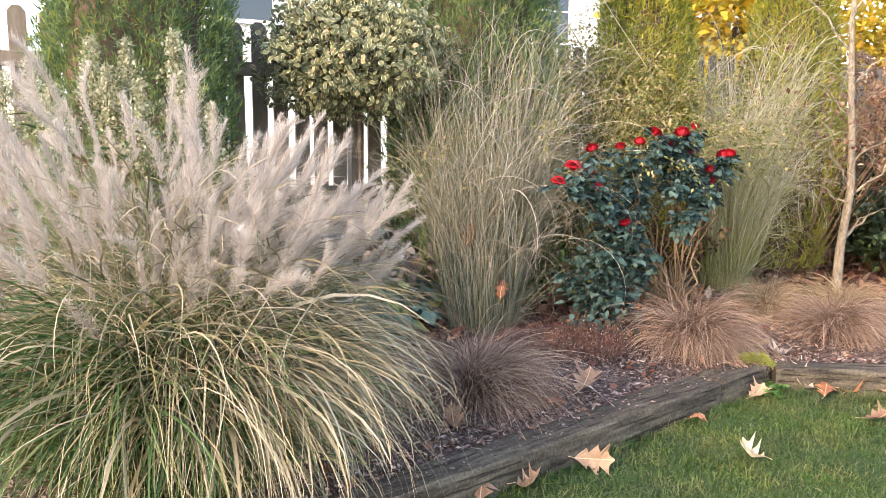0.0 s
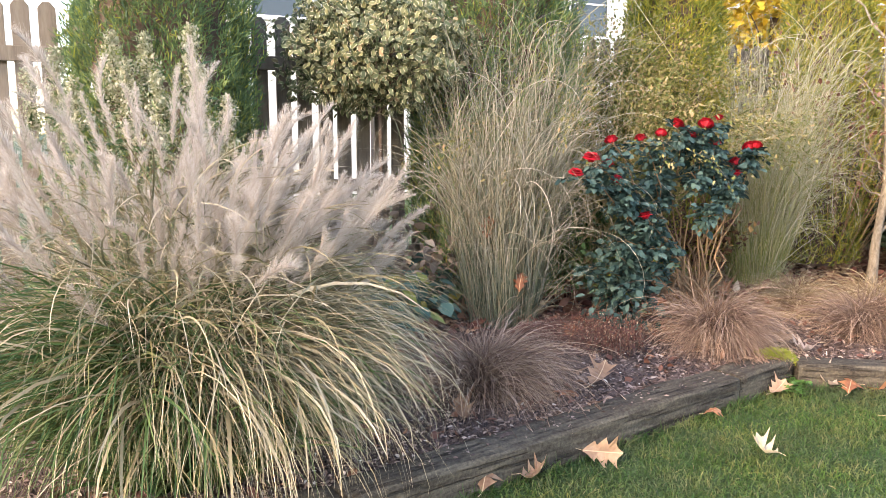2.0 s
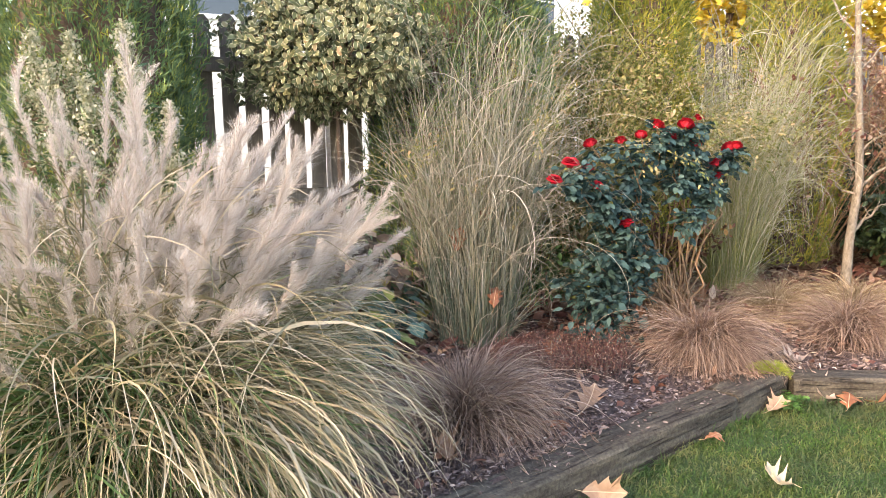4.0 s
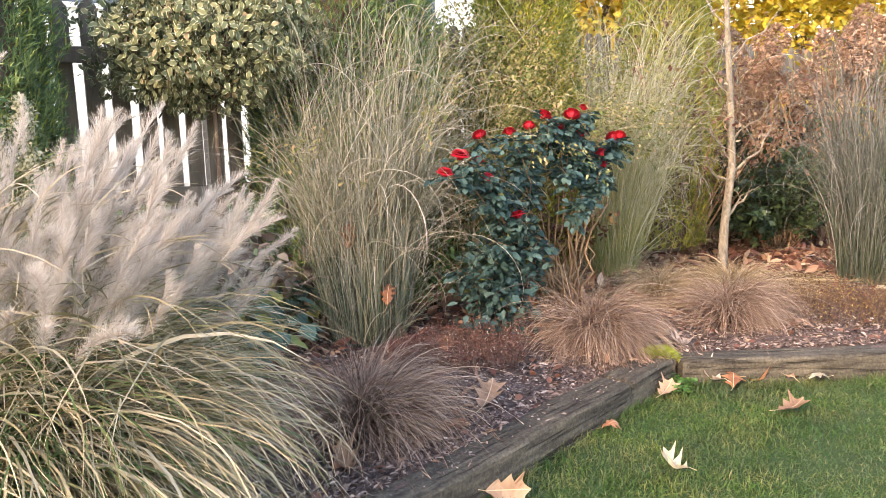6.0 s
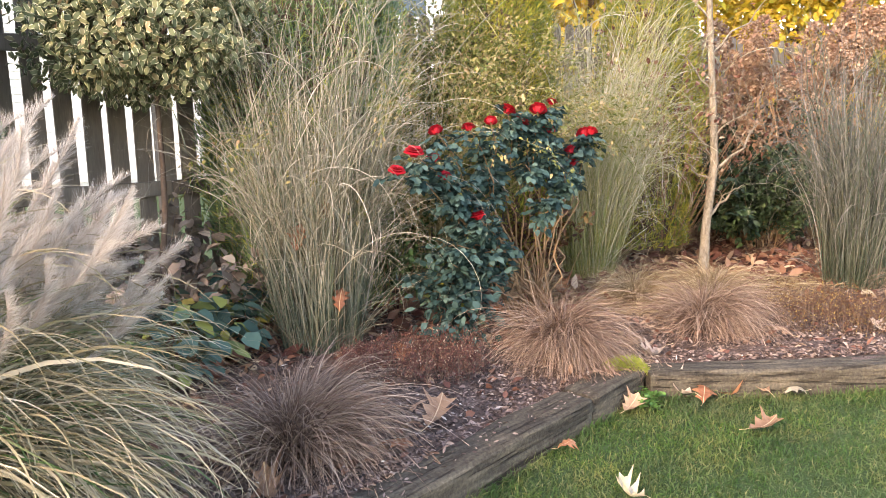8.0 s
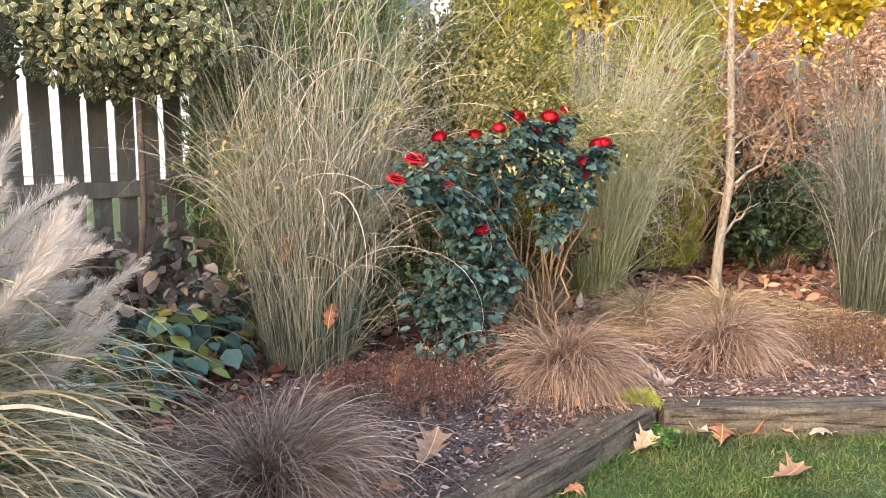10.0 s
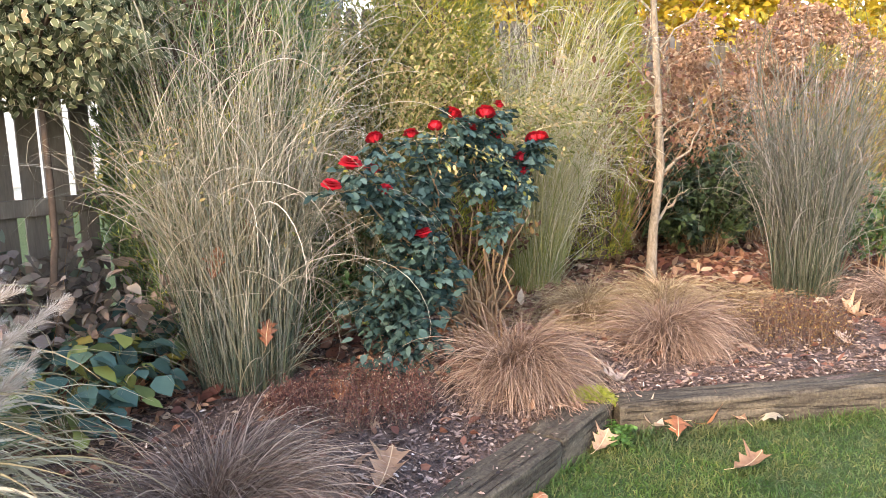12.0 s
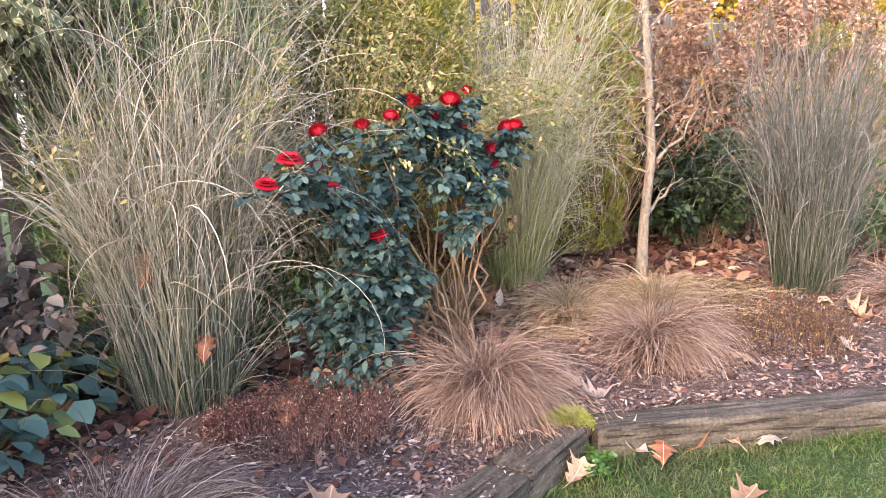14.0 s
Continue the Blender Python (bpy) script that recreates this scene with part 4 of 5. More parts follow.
def sedge(at, n, length, label, flow=None, z=BED, mat="sedge", stiff=1.0):
    """A mop of hair-thin blades: up from a tight crown, over, and down to the ground or over the timber."""
    root = thing("bronze_sedge", (*at, z - 0.01), label, "sedge", "bronze sedge tufts in the bed")

    def settle(v):
        x, y = v[:, 0] + at[0], v[:, 1] + at[1]
        e = edge_y(x)
        low = np.where(y > e + 0.09, 0.014, np.where(y > e - 0.1, 0.04, 0.03 - BED))
        v[:, 2] = np.maximum(v[:, 2], low + R.uniform(0, 0.012, len(v)))
        return v

    for name, m, reach, lo, hi, wide in (("mop", n * 2 // 5, 1.0, 0.02, 0.75, 0.0046), ("skirt", n // 5, 0.85, 0.35, 1.15, 0.0042), ("crown", n // 14, 0.6, 0.0, 0.5, 0.0035)):
        b, az0 = disc(m, 0.075)
        lock = R.randint(0, 46, m)
        az = np.where(R.uniform(0, 1, m) < 0.6, lock * 2.39996 + R.normal(size=m) * 0.07, az0 + R.normal(size=m) * 0.4)
        if flow is not None:
            k = R.uniform(0, 1, m) < 0.5
            az[k] = toward(k.sum(), flow, 0.65)
        L = (R.uniform(0.5, 1.05, m) + R.gamma(0.6, 0.12, m)) * length * reach
        droop = R.uniform(1.6, 2.8, m) if name != "crown" else R.uniform(0.2, 1.2, m)
        v, f, u = ribbons(b, az, L, R.uniform(lo, hi, m), droop / stiff, R.uniform(0.3, 1.0, m) * wide, 10, 1.35, (lock % 9 - 4) * 0.15 + R.normal(size=m) * 0.3)
        child(name, mesh_of(name, settle(v), f, M[mat], u), root, kind="stuff")


def heather(at, r, h, mat, label):
    root = thing("heather", (*at, BED - 0.01), label, "low shrub", "low heathers in the bed")
    n = 420
    b, az = disc(n, r)
    v, f, u = ribbons(b, R.uniform(0, 6.283, n), R.uniform(0.5, 1.05, n) * h, R.uniform(0, 0.5, n), R.uniform(-0.3, 0.5, n), R.uniform(0.002, 0.0035, n), 5, 1.2)
    child("twig_growth", mesh_of("twig_growth", v, f, M["bark_dark"], u), root, kind="stuff")
    c = v.reshape(n, 6, 2, 3).mean(2)
    k = R.randint(0, n, 7000)
    i = R.randint(1, 6, 7000)
    v, f, u = leaves(c[k, i] + R.normal(size=(7000, 3)) * 0.012, R.normal(size=(7000, 3)) + np.array([0, 0, 0.8]), R.uniform(0.008, 0.018, 7000), R.uniform(0.003, 0.007, 7000), 0.2, 0.1)
    child("foliage", mesh_of("foliage", v, f, mat, u), root, kind="stuff")


# ---- rose ----
def bloom_mesh():
    """A full rose: petals in rising whorls, each a cupped sheet with a rolled rim."""
    sets = []
    for ring, (count, rad, open_, size) in enumerate(((4, 0.003, 0.02, 0.040), (5, 0.008, 0.16, 0.042), (6, 0.013, 0.36, 0.042), (7, 0.016, 0.62, 0.040))):
        for i in range(count):
            a = (i + 0.5 * ring + R.uniform(-0.15, 0.15)) * 2 * math.pi / count
            s, q = np.meshgrid(np.linspace(-1, 1, 6), np.linspace(0, 1, 6))
            tilt = open_ * (0.35 + 0.65 * q) + 0.35 * (q > 0.85)
            wide = size * 0.85 * np.sqrt(np.clip(q * (1.25 - q * 0.55), 0, 1)) * s
            x = rad + size * q * np.sin(tilt) - np.abs(s) ** 2 * 0.006
            z = size * q * np.cos(tilt) * 1.05 - 0.004 * ring + R.normal() * 0.001
            p = np.stack([x * math.cos(a) - wide * math.sin(a), x * math.sin(a) + wide * math.cos(a), z], -1).reshape(-1, 3)
            k = (np.arange(5)[:, None] * 6 + np.arange(5)[None]).ravel()
            sets.append((p, np.stack([k, k + 1, k + 7, k + 6], -1), np.stack([(s + 1) / 2, q], -1).reshape(-1, 2)))
    v, f, u = join(sets)
    return mesh_of("rose_bloom", v, f, M["petal"], u)


def build_rose():
    bx, by = 1.35, 4.85
    root = thing("rose_bush", (bx, by, BED - 0.01), "rose bush with dark blue-green leaves and red blooms", "rose bush")
    blooms = [(0.63, 4.31, 1.12), (0.72, 4.36, 1.20), (0.82, 4.42, 1.17), (0.88, 4.46, 1.08), (1.02, 4.54, 1.31), (1.15, 4.62, 1.34), (1.25, 4.68, 1.39), (1.45, 4.80, 1.39),
              (1.54, 4.85, 1.43), (1.52, 4.84, 1.28), (1.83, 5.03, 1.26), (1.80, 5.05, 1.25), (1.68, 4.94, 1.16), (1.69, 4.94, 1.09), (1.33, 4.73, 1.33), (0.84, 4.44, 1.30), (1.07, 4.57, 0.86)]
    flower = bloom_mesh()
    tips = [(x - bx, y - by, z - BED) for x, y, z in blooms]
    tips += [(R.uniform(-0.6, 0.25), R.uniform(-0.35, 0.2), R.uniform(0.82, 1.12)) for _ in range(12)] + [(R.uniform(-0.65, -0.2), R.uniform(-0.3, 0.2), R.uniform(0.35, 0.7)) for _ in range(8)]
    lat, ldir = [], []
    for i, t in enumerate(tips):
        b = (0.16 + R.uniform(-0.12, 0.12), 0.32 + R.uniform(-0.1, 0.1), 0)
        path = wavy(b, t, 8, 0.04)
        path[1:-1, 2] += 0.06
        v, f, u = tube(path, np.linspace(0.008, 0.003, 8), 5)
        child("stem", mesh_of("stem", v, f, M["twig"], u), root)
        if i < len(blooms):
            child("rose_bloom", flower, root, "red rose bloom", at=pose(*t, R.uniform(-5, 40), R.uniform(-25, 25), R.uniform(0, 360)) @ Matrix.Scale(R.uniform(0.65, 1.0), 4))
        for k in range(36):
            s = R.uniform(0.58 if t[0] < -0.2 else 0.82, 0.99) * 6.99
            p = path[int(s)] + (path[int(s) + 1] - path[int(s)]) * (s - int(s))
            d = R.normal(size=3) * np.array([1, 1, 0.4])
            d /= np.linalg.norm(d)
            stalk = R.uniform(0.03, 0.09)
            side = np.array([-d[1], d[0], 0.0])
            for a, w in ((0.5, -1), (0.5, 1), (0.9, -0.8), (0.9, 0.8), (1.1, 0)):
                lat.append(p + d * stalk * a + side * 0.012 * w + np.array([0, 0, -0.02 * a]))
                ldir.append(d + side * w * 0.9 + np.array([0, 0, -0.25]))
    n = len(lat)
    ln = R.uniform(0.028, 0.052, n)
    v, f, u = leaves(np.array(lat), np.array(ldir), ln, ln * 0.72, 0.2, 0.25)
    child("foliage", mesh_of("foliage", v, f, M["rose_leaf"], u), root, kind="stuff")
    v, f, u = leafy_ball(650, (-0.35, -0.1, 0.28), (0.24, 0.22, 0.28), (0.04, 0.065), (0.025, 0.04), 0.3, 0.2)
    child("low_foliage", mesh_of("low_foliage", v, f, M["rose_leaf"], u), root, kind="stuff")


# ---- low plants at the back of the fountain grass ----
def broadleaf(at, n, r, label, size=(0.07, 0.125)):
    root = thing("broadleaf_plant", (*at, BED - 0.01), label, "perennial", "grey-green broadleaf plants")
    az = R.uniform(0, 6.283, n)
    ln = R.uniform(0.15, 0.42, n)
    b, _ = disc(n, 0.06)
    v, f, u = ribbons(b, az, ln, R.uniform(0.1, 0.8, n), R.uniform(0.2, 0.7, n), np.full(n, 0.005), 5, 1.2)
    child("stalk_growth", mesh_of("stalk_growth", v, f, M["green_stem"], u), root, kind="stuff")
    tip = v.reshape(n, 6, 2, 3).mean(2)[:, 5]
    d = np.stack([np.cos(az), np.sin(az), R.uniform(-0.5, 0.3, n)], -1)
    L = R.uniform(*size, n)
    v, f, u = leaves(tip, d, L, L * R.uniform(0.7, 0.95, n), 0.15, 0.3)
    child("foliage", mesh_of("foliage", v, f, M["broad"], u), root, kind="stuff")


def build_seedheads():
    for i, (x, y, z) in enumerate(((-1.82, 3.62, 1.72), (-1.62, 3.66, 1.80), (-1.40, 3.62, 1.79), (-1.25, 3.62, 1.82), (-1.17, 3.58, 1.64), (-1.50, 3.55, 1.66), (-2.02, 3.62, 1.64), (-2.25, 3.55, 1.6), (-1.30, 3.5, 1.6), (-1.72, 3.52, 1.58), (-1.05, 3.6, 1.5))):
        root = thing("seedhead_perennial", (x + R.uniform(-0.05, 0.05), y, BED - 0.01), "tall dry perennial with fluffy pale seedheads", "perennial", "fluffy seedhead perennials")
        h = z - BED
        path = wavy((0, 0, 0), (0, 0, h - 0.05), 7, 0.015)
        v, f, u = tube(path, np.linspace(0.006, 0.003, 7), 5)
        child("stem", mesh_of("stem", v, f, M["green_stem"], u), root)
        n = 900
        s = R.uniform(0, 1, n)
        az = R.uniform(0, 6.283, n)
        r = (0.035 + 0.12 * (1 - s) * np.sin(s * 9 + i) ** 2) * R.uniform(0.1, 1, n)
        p = np.stack([r * np.cos(az), r * np.sin(az), h - 0.36 + 0.38 * s - r * 0.5], -1)
        v, f, u = leaves(p, R.normal(size=(n, 3)) + np.array([0, 0, 0.7]), R.uniform(0.012, 0.026, n), R.uniform(0.006, 0.014, n), 0.3, 0.1)
        child("seedhead", mesh_of("seedhead", v, f, M["seedhead"], u), root, kind="stuff")
        n = 160
        p = path[R.randint(1, 6, n)] + R.normal(size=(n, 3)) * np.array([0.01, 0.01, 0.06])
        v, f, u = leaves(p, R.normal(size=(n, 3)) * np.array([1, 1, 0.4]) + np.array([0, 0, 0.3]), R.uniform(0.05, 0.1, n), R.uniform(0.01, 0.02, n), 0.2, 0.4)
        child("leaves", mesh_of("leaves", v, f, M["shrub_green"], u), root, kind="stuff")


# ---- fallen oak leaves ----
def oak_mesh(mat, curl, twist, seed):
    """A lobed red-oak leaf: pointed lobes either side of a midrib, curled and cupped, with a stalk."""
    rng = np.random.RandomState(seed)
    L = 0.17
    ts = [0.0, 0.10, 0.20, 0.27, 0.36, 0.46, 0.54, 0.64, 0.72, 0.80, 0.88, 1.0]
    wide = [0.004, 0.016, 0.05, 0.038, 0.026, 0.074, 0.05, 0.028, 0.062, 0.034, 0.02, 0.003]
    push = [0, 0, 0.018, 0.006, 0, 0.025, 0.008, 0, 0.026, 0.006, 0.0, 0]
    cols = (-1.0, -0.5, 0.0, 0.5, 1.0)
    verts, uv, faces = [], [], []
    ripple = rng.uniform(0, 6.28, 4)
    for i, s in enumerate(ts):
        w = [wide[i] * (1 + rng.uniform(-0.18, 0.18)) for _ in range(2)]
        for c in cols:
            y = (w[0] if c < 0 else w[1]) * c
            x = s * L - L * 0.45 + push[i] * abs(c) + rng.uniform(-0.002, 0.002)
            z = curl * (x * x * 5 + y * y * 9) + twist * x * y * 8 + 0.12 * abs(y) + 0.006 * math.sin(55 * x + ripple[0]) * math.sin(60 * y + ripple[1])
            verts.append((x, y, z))
            uv.append((0.5 + 0.5 * y / 0.08, s))
    for i in range(len(ts) - 1):
        for j in range(4):
            a = i * 5 + j
            faces.append((a, a + 1, a + 6, a + 5))
    v, u, f = np.array(verts), np.array(uv), np.array(faces)
    sv, sf, su = tube([(-L * 0.45, 0, v[2, 2]), (-L * 0.58, 0.004, v[2, 2] + 0.004), (-L * 0.72, 0.01, v[2, 2] + 0.01)], [0.0016, 0.0013, 0.0018], 5)
    v, f, u = join([(v, f, u), (sv, sf, np.full((len(sv), 2), 0.5))])
    v[:, 2] -= np.percentile(v[:, 2], 12)
    return mesh_of("oak_leaf", v, f, mat, u, False)


def build_oak_leaves():
    mats = {"tan": M["oak_tan"], "rust": M["oak_rust"], "pale": M["oak_pale"], "grey": M["oak_grey"], "orange": M["oak_orange"]}
    words = {"tan": "curled tan fallen oak leaf", "rust": "rust-red fallen oak leaf", "pale": "pale cream underside of a fallen oak leaf", "grey": "grey-brown curled fallen oak leaf", "orange": "orange-brown oak leaf"}
    made = {}
    rows = [  # x, y, base height, turn, tip-up, roll, scale, colour, where
        (0.62, 3.07, 0.045, -8, 0, 66, 0.95, "tan", "lawn"), (1.31, 3.14, 0.03, 120, 18, 10, 0.75, "pale", "lawn"), (1.21, 3.57, 0.035, 20, 12, 0, 0.55, "rust", "lawn"), (2.08, 3.58, 0.035, 15, 14, -8, 0.95, "tan", "lawn"),
        (1.93, 4.03, 0.04, 120, 40, 0, 0.9, "grey", "lawn"), (2.02, 3.97, 0.03, 60, 25, 0, 0.9, "rust", "lawn"), (2.33, 4.03, 0.04, 100, 42, 0, 1.05, "tan", "lawn"), (2.18, 4.02, 0.02, 10, 10, 0, 0.9, "rust", "lawn"),
        (2.47, 3.93, 0.03, 200, 15, 0, 0.8, "pale", "lawn"), (1.64, 3.93, 0.03, 40, 30, 12, 0.8, "tan", "lawn"), (0.33, 2.86, 0.03, 30, 20, 0, 0.7, "tan", "lawn"), (0.15, 2.78, 0.03, 80, 24, 0, 0.9, "tan", "lawn"),
        (0.70, 3.72, BED + 0.02, 60, 35, 0, 1.1, "tan", "bed"), (0.05, 3.20, BED + 0.02, 100, 30, 0, 0.9, "tan", "bed"), (0.52, 3.50, BED + 0.01, 160, 10, 0, 0.8, "rust", "bed"), (1.81, 4.46, BED + 0.03, 0, 15, 10, 1.1, "tan", "bed"),
        (1.95, 4.38, BED + 0.01, 190, 6, 0, 0.9, "grey", "bed"), (1.12, 4.78, BED + 0.02, 30, 12, 0, 0.8, "tan", "bed"), (-0.27, 4.88, BED + 0.03, 50, 20, 0, 1.1, "rust", "bed"), (3.78, 4.90, BED + 0.02, 110, 30, 0, 1.0, "tan", "bed"),
        (3.82, 5.22, BED + 0.02, 20, 12, 0, 0.7, "pale", "bed"), (0.82, 5.50, BED + 0.03, 40, 20, 0, 1.3, "tan", "bed"), (1.36, 5.32, BED + 0.03, 10, 30, 0, 1.3, "rust", "bed"), (0.66, 4.55, BED + 0.03, 80, 16, 0, 1.3, "rust", "bed"),
        (0.95, 5.15, BED + 0.03, 150, 12, 0, 1.2, "tan", "bed"), (1.55, 5.25, BED + 0.04, 60, 25, 0, 1.1, "rust", "bed"), (2.75, 4.52, BED + 0.02, 130, 20, 0, 0.9, "tan", "bed"), (3.35, 4.5, BED + 0.02, 80, 25, 0, 0.8, "grey", "bed"),
        (-0.05, 5.05, BED + 0.03, 10, 20, 0, 1.0, "tan", "bed"), (-0.5, 4.6, BED + 0.03, 100, 20, 0, 1.0, "grey", "bed"), (4.1, 4.75, BED + 0.02, 70, 20, 0, 1.0, "tan", "bed"), (2.95, 6.45, BED + 0.03, 40, 14, 0, 1.0, "tan", "bed"),
        (0.36, 4.68, 0.40, 70, 60, 0, 0.75, "orange", "grass"), (0.16, 4.70, 0.72, 40, 70, 20, 0.85, "orange", "grass"), (0.30, 4.76, 0.86, 120, 65, 0, 0.6, "orange", "grass"),
        (2.6, 5.75, BED + 0.02, 140, 14, 0, 0.9, "pale", "bed"), (3.3, 5.8, BED + 0.02, 20, 14, 0, 0.8, "pale", "bed"), (1.9, 5.75, BED + 0.03, 75, 20, 0, 1.1, "rust", "bed"),
    ]
    for i, (x, y, z, turn, tip, roll, scale, colour, where) in enumerate(rows):
        key = (colour, i % 3)
        if key not in made:
            made[key] = oak_mesh(mats[colour], (0.6, 1.5, -0.7)[i % 3], (0.3, -0.6, 0.8)[i % 3], 11 + i)
        ob = new("oak_leaf", made[key])
        tip = tip * (1.0 if tip > 50 else 0.6)
        lift = 0.085 * scale * math.sin(radians(tip)) * 0.6
        ob.matrix_world = pose(x, y, z + lift, roll, -tip, turn) @ Matrix.Scale(scale, 4)
        tagged(ob, words[colour] + {"lawn": " on the lawn", "bed": " on the mulch", "grass": " caught in the tall grass"}[where], "fallen leaf", "fallen oak leaves")


def build_moss():
    root = thing("moss_tuft", (1.73, 4.17, 0.14), "bright yellow-green tuft of moss on the timber's corner", "moss")
    n = 3000
    b, az = disc(n, 1.0)
    x, y = b[:, 0] * 0.11, b[:, 1] * 0.075
    hump = np.clip(1 - (b[:, 0] ** 2 + b[:, 1] ** 2), 0, 1) ** 0.5
    base = np.stack([x, y, hump * 0.03 - 0.004], -1)
    over = b[:, 0] > 0.3
    base[over, 2] -= (b[over, 0] - 0.3) ** 1.2 * 0.14
    lie = np.where(over, R.normal(size=n) * 0.6 - 0.6, az)
    v, f, u = ribbons(base, lie, R.uniform(0.012, 0.04, n), R.uniform(0.2, 1.2, n), R.uniform(0.2, 1.4, n), R.uniform(0.002, 0.004, n), 3, 1.0)
    child("fronds", mesh_of("fronds", v, f, M["moss"], u), root, kind="stuff")


def build_clover():
    root = thing("clover", (1.72, 4.02, 0.0), "small clump of bright green clover at the timber's foot", "weed")
    n = 130
    b, az = disc(n, 0.09)
    v, f, u = ribbons(b, az, R.uniform(0.02, 0.07, n), R.uniform(0.0, 0.6, n), R.uniform(0, 0.5, n), np.full(n, 0.0016), 3, 1.0)
    child("stalks", mesh_of("stalks", v, f, M["green_stem"], u), root, kind="stuff")
    tip = np.repeat(v.reshape(n, 4, 2, 3).mean(2)[:, 3], 3, 0)
    a = np.repeat(R.uniform(0, 6.283, n), 3) + np.tile(np.array([0, 2.09, 4.19]), n)
    d = np.stack([np.cos(a), np.sin(a), np.full(3 * n, 0.15)], -1)
    L = R.uniform(0.012, 0.022, 3 * n)
    v, f, u = leaves(tip, d, L, L * 0.95, 0.2, 0.1)
    child("foliage", mesh_of("foliage", v, f, M["clover"], u), root, kind="stuff")


build_ground()
build_bed()
build_timbers()
build_fence()
build_house()
thuja((-1.74, 4.58), 0.54, 3.4, M["thuja"], "broad green arborvitae in front of the fence")
thuja((0.22, 5.5), 0.58, 3.3, M["thuja"], "dense green arborvitae with lighter tips in front of the fence")
thuja((1.60, 6.35), 0.42, 3.0, M["thuja_gold"], "golden-green arborvitae in front of the fence")
thuja((3.05, 7.0), 0.42, 3.0, M["thuja_gold"], "golden-green arborvitae in front of the fence")
build_variegated()
twiggy_shrub("arching_shrub", (0.98, 5.85), "arching shrub with yellow-green and tan autumn leaves", 300, 1.95, 0.5, "olive", 40000, (0.016, 0.036), stem_mat="straw_twig", arch=2.1, leaf_w=0.45)
ARCH = [o for o in scene.objects if o.name == "arching_shrub"][0]
v_, f_, u_ = leafy_ball(9000, (0.08, 0.0, 1.55), (0.62, 0.36, 0.48), (0.02, 0.04), (0.009, 0.018), 0.35, 0.25)
child("crown", mesh_of("crown", v_, f_, M["olive"], u_), ARCH, kind="stuff")
for where_ in ((-0.72, 5.22), (-0.28, 5.45), (-1.15, 4.98)):
    twiggy_shrub("withered_shrub", where_, "low shrub with withered grey-brown leaves against the fence", 40, 0.72, 0.8, "withered", 600, (0.05, 0.10), leaf_w=0.7)
twiggy_shrub("low_shrub", (0.72, 5.5), "low dark green shrub between the grass and the rose", 50, 0.85, 0.7, "shrub_green", 2600, (0.03, 0.06))
twiggy_shrub("low_shrub", (1.75, 6.25), "low bronze-leaved shrub behind the rose", 45, 0.7, 0.7, "heather_gold", 2200, (0.03, 0.06))
twiggy_shrub("bare_shrub", (3.2, 7.0), "brown twiggy shrub with a few hanging dry leaves", 260, 1.9, 0.6, "dry_leaf", 2200, (0.03, 0.06), arch=0.7)
# these three fill the shaded space under the hydrangeas with darkened leaves
twiggy_shrub("dark_shrub", (4.55, 7.55), "low green shrub beneath the hydrangeas, leaves darkened for the shade there", 90, 1.25, 0.8, "shrub_shade", 7000, (0.04, 0.08))
twiggy_shrub("dark_shrub", (4.1, 6.95), "dense shrub beneath the hydrangeas, its leaf colour darkened for deep shade", 90, 0.85, 0.9, "shrub_shade", 7500, (0.04, 0.08))
twiggy_shrub("dark_shrub", (3.75, 7.4), "low green shrub beneath the hydrangeas, leaves darkened for the shade there", 70, 0.95, 0.8, "shrub_shade", 4500, (0.04, 0.08))
twiggy_shrub("yellow_green_shrub", (6.4, 7.7), "tall shrub with yellow-green leaves beside the hydrangea", 120, 2.1, 0.5, "spirea", 7000, (0.04, 0.08))
twiggy_shrub("green_shrub", (5.0, 6.0), "low green shrub at the bed's far side", 50, 0.7, 0.8, "shrub_green", 1800, (0.04, 0.08))
HEADS = [(R.uniform(-0.95, 1.1), R.uniform(-0.35, 0.5), R.uniform(1.25, 2.05)) for _ in range(46)] + [(0.05, 0, 0.95), (-0.45, -0.1, 0.55), (-0.15, -0.1, 0.55), (0.25, 0.1, 1.1), (-0.6, 0.0, 1.0)]
build_hydrangea((4.75, 7.25), HEADS, (1.0, 0.5, 0.95), "large hydrangea with rust-brown dried flower heads")
build_tree()
build_golden((6.6, 10.4), 2.4, (2.7, 1.5, 1.9), 15000, "tree in bright golden autumn leaf")
build_golden((3.6, 9.9), 2.7, (1.4, 1.0, 1.5), 5500, "tree in bright golden autumn leaf")
build_golden((9.6, 10.2), 2.3, (2.0, 1.4, 1.9), 9000, "tree in bright golden autumn leaf")
build_fountain_grass()
tall_grass((0.26, 4.93), 1400, 2.05, "tall grey-green ornamental grass clump with arching tan tips", M["tall"], M["tall_side"], 0.19, 1.1, 0.21, 0.4, 1.0, 90)
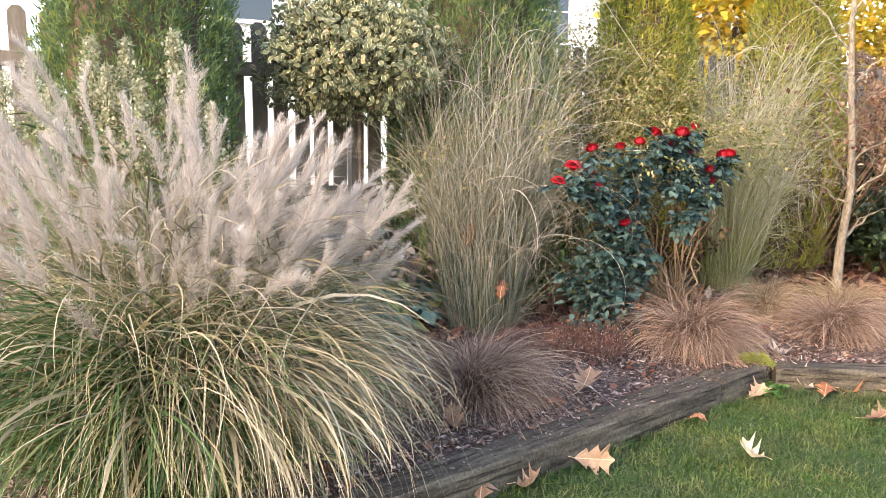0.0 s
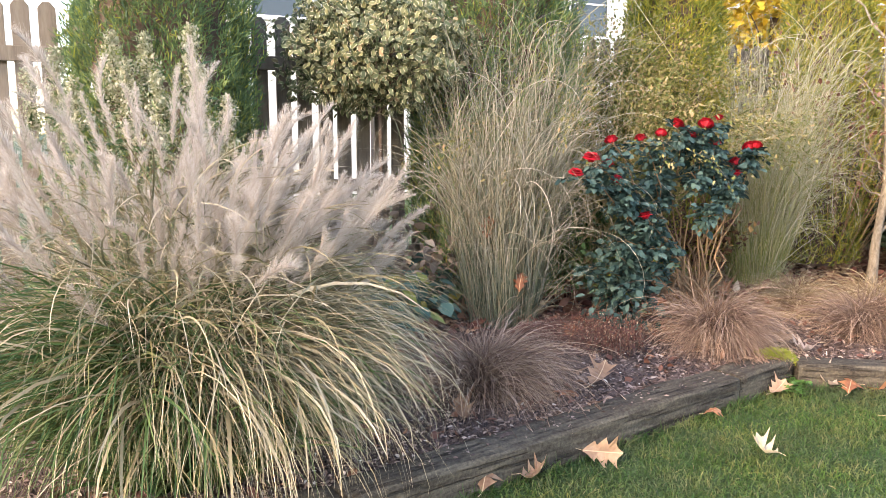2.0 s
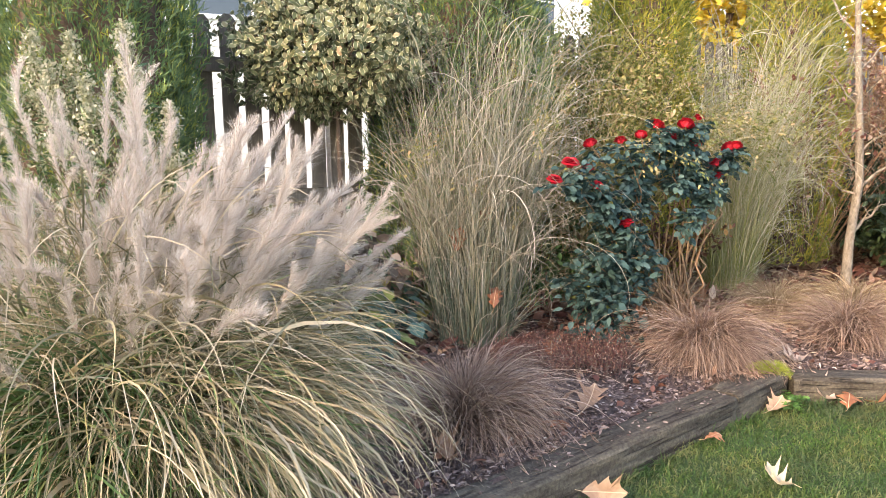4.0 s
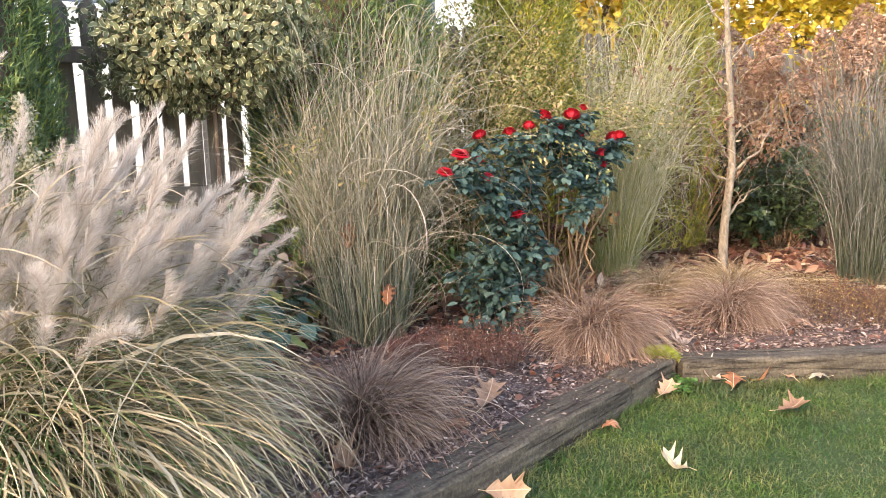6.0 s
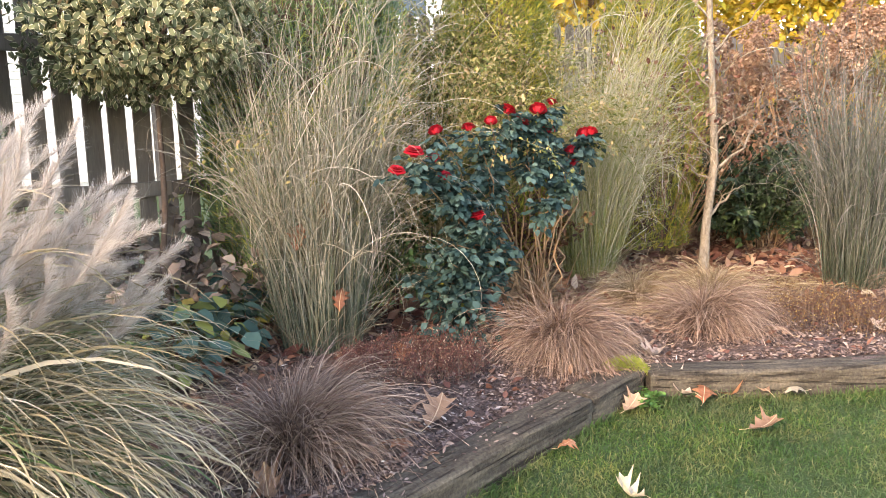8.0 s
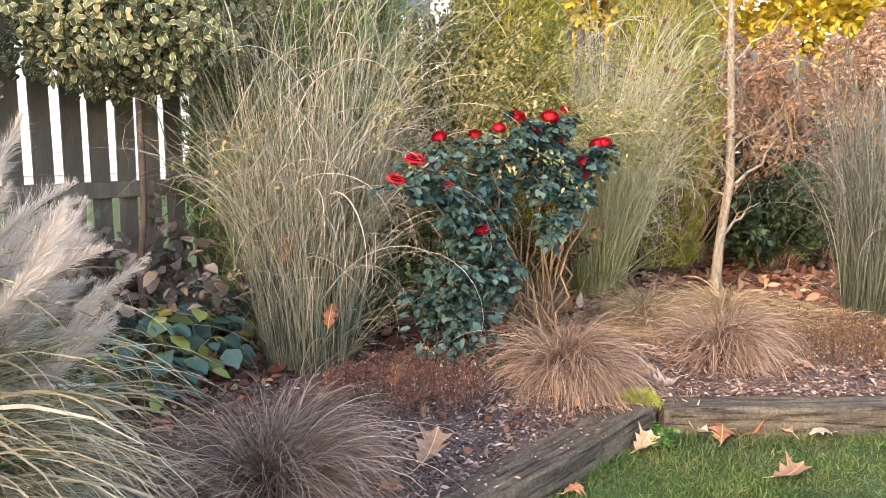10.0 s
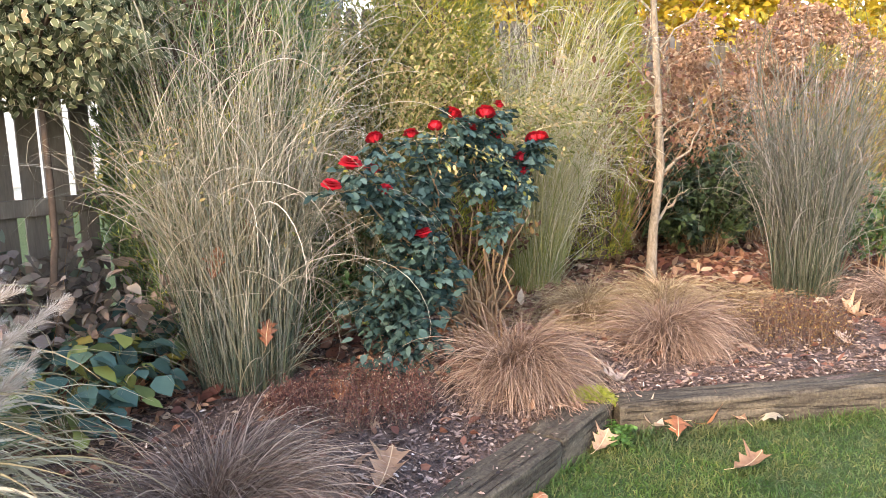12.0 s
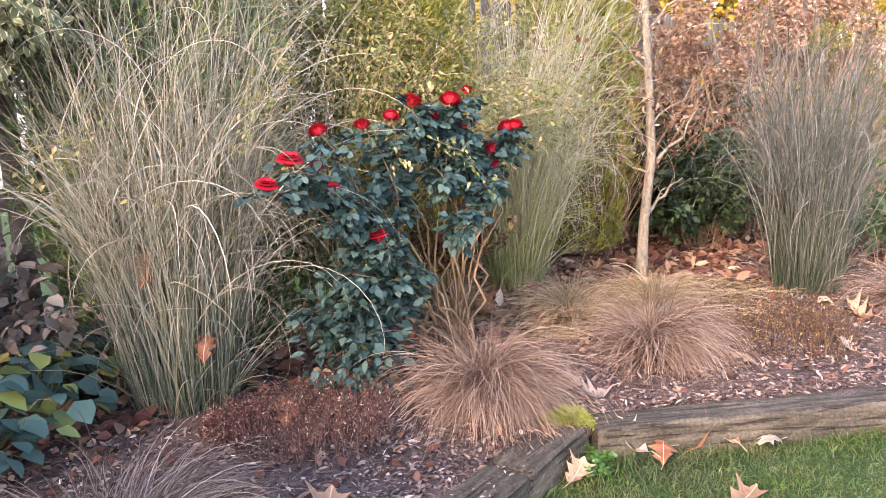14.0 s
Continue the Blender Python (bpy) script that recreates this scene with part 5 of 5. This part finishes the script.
tall_grass((2.30, 6.33), 1250, 2.3, "tall pale straw ornamental grass clump, yellow-green at its base", M["tall_pale"], M["tall_pale"], 0.23, 1.15, 0.18, 0.5, 1.6, 60)
tall_grass((3.99, 5.58), 850, 2.0, "upright grey-green ornamental grass clump with pale tips", M["tall_grey"], M["tall_grey"], 0.16, 1.15, 0.2, 0.15, 1.5)
build_rose()
sedge((0.13, 3.48), 4200, 0.60, "bronze hair sedge tuft spilling over the mulch", 0.4)
sedge((1.47, 4.46), 4600, 0.59, "pinkish-brown hair sedge tuft spilling over the timber", -1.4)
sedge((2.42, 4.74), 3600, 0.55, "tan hair sedge tuft beside the timber edging", -0.9)
sedge((2.30, 5.42), 1500, 0.5, "straw-coloured hair sedge tuft behind another", None, BED, "straw_tuft")
sedge((2.85, 5.5), 1400, 0.46, "straw-coloured hair sedge tuft at the young tree's foot", None, BED, "straw_tuft")
sedge((1.74, 5.85), 900, 0.34, "dry straw-coloured tuft behind the rose canes", None, BED, "straw_tuft", 1.5)
sedge((4.15, 4.95), 1600, 0.5, "tan hair sedge tuft at the bed's far end")
heather((0.76, 4.40), 0.30, 0.19, M["heather"], "low dark red-brown heather in the mulch")
heather((0.46, 4.52), 0.13, 0.12, M["heather"], "small red-brown heather beside a larger one")
heather((3.18, 4.76), 0.36, 0.22, M["heather_gold"], "low heather turning gold and red-brown")
broadleaf((-0.40, 5.1), 75, 0.3, "grey-green broadleaf perennial in fallen leaves")
broadleaf((-0.45, 4.45), 75, 0.3, "grey-green broadleaf perennial in fallen leaves")
broadleaf((-0.10, 5.35), 75, 0.3, "grey-green broadleaf perennial in fallen leaves")
broadleaf((-0.95, 4.9), 75, 0.3, "grey-green broadleaf perennial in fallen leaves")
broadleaf((-0.30, 4.80), 60, 0.2, "grey-green broadleaf perennial in fallen leaves", (0.07, 0.13))
broadleaf((-0.85, 4.25), 70, 0.3, "grey-green broadleaf perennial in fallen leaves")
build_seedheads()
build_chips()
build_oak_leaves()
build_moss()
build_clover()
build_straw()
build_timber_debris()
build_lawn()
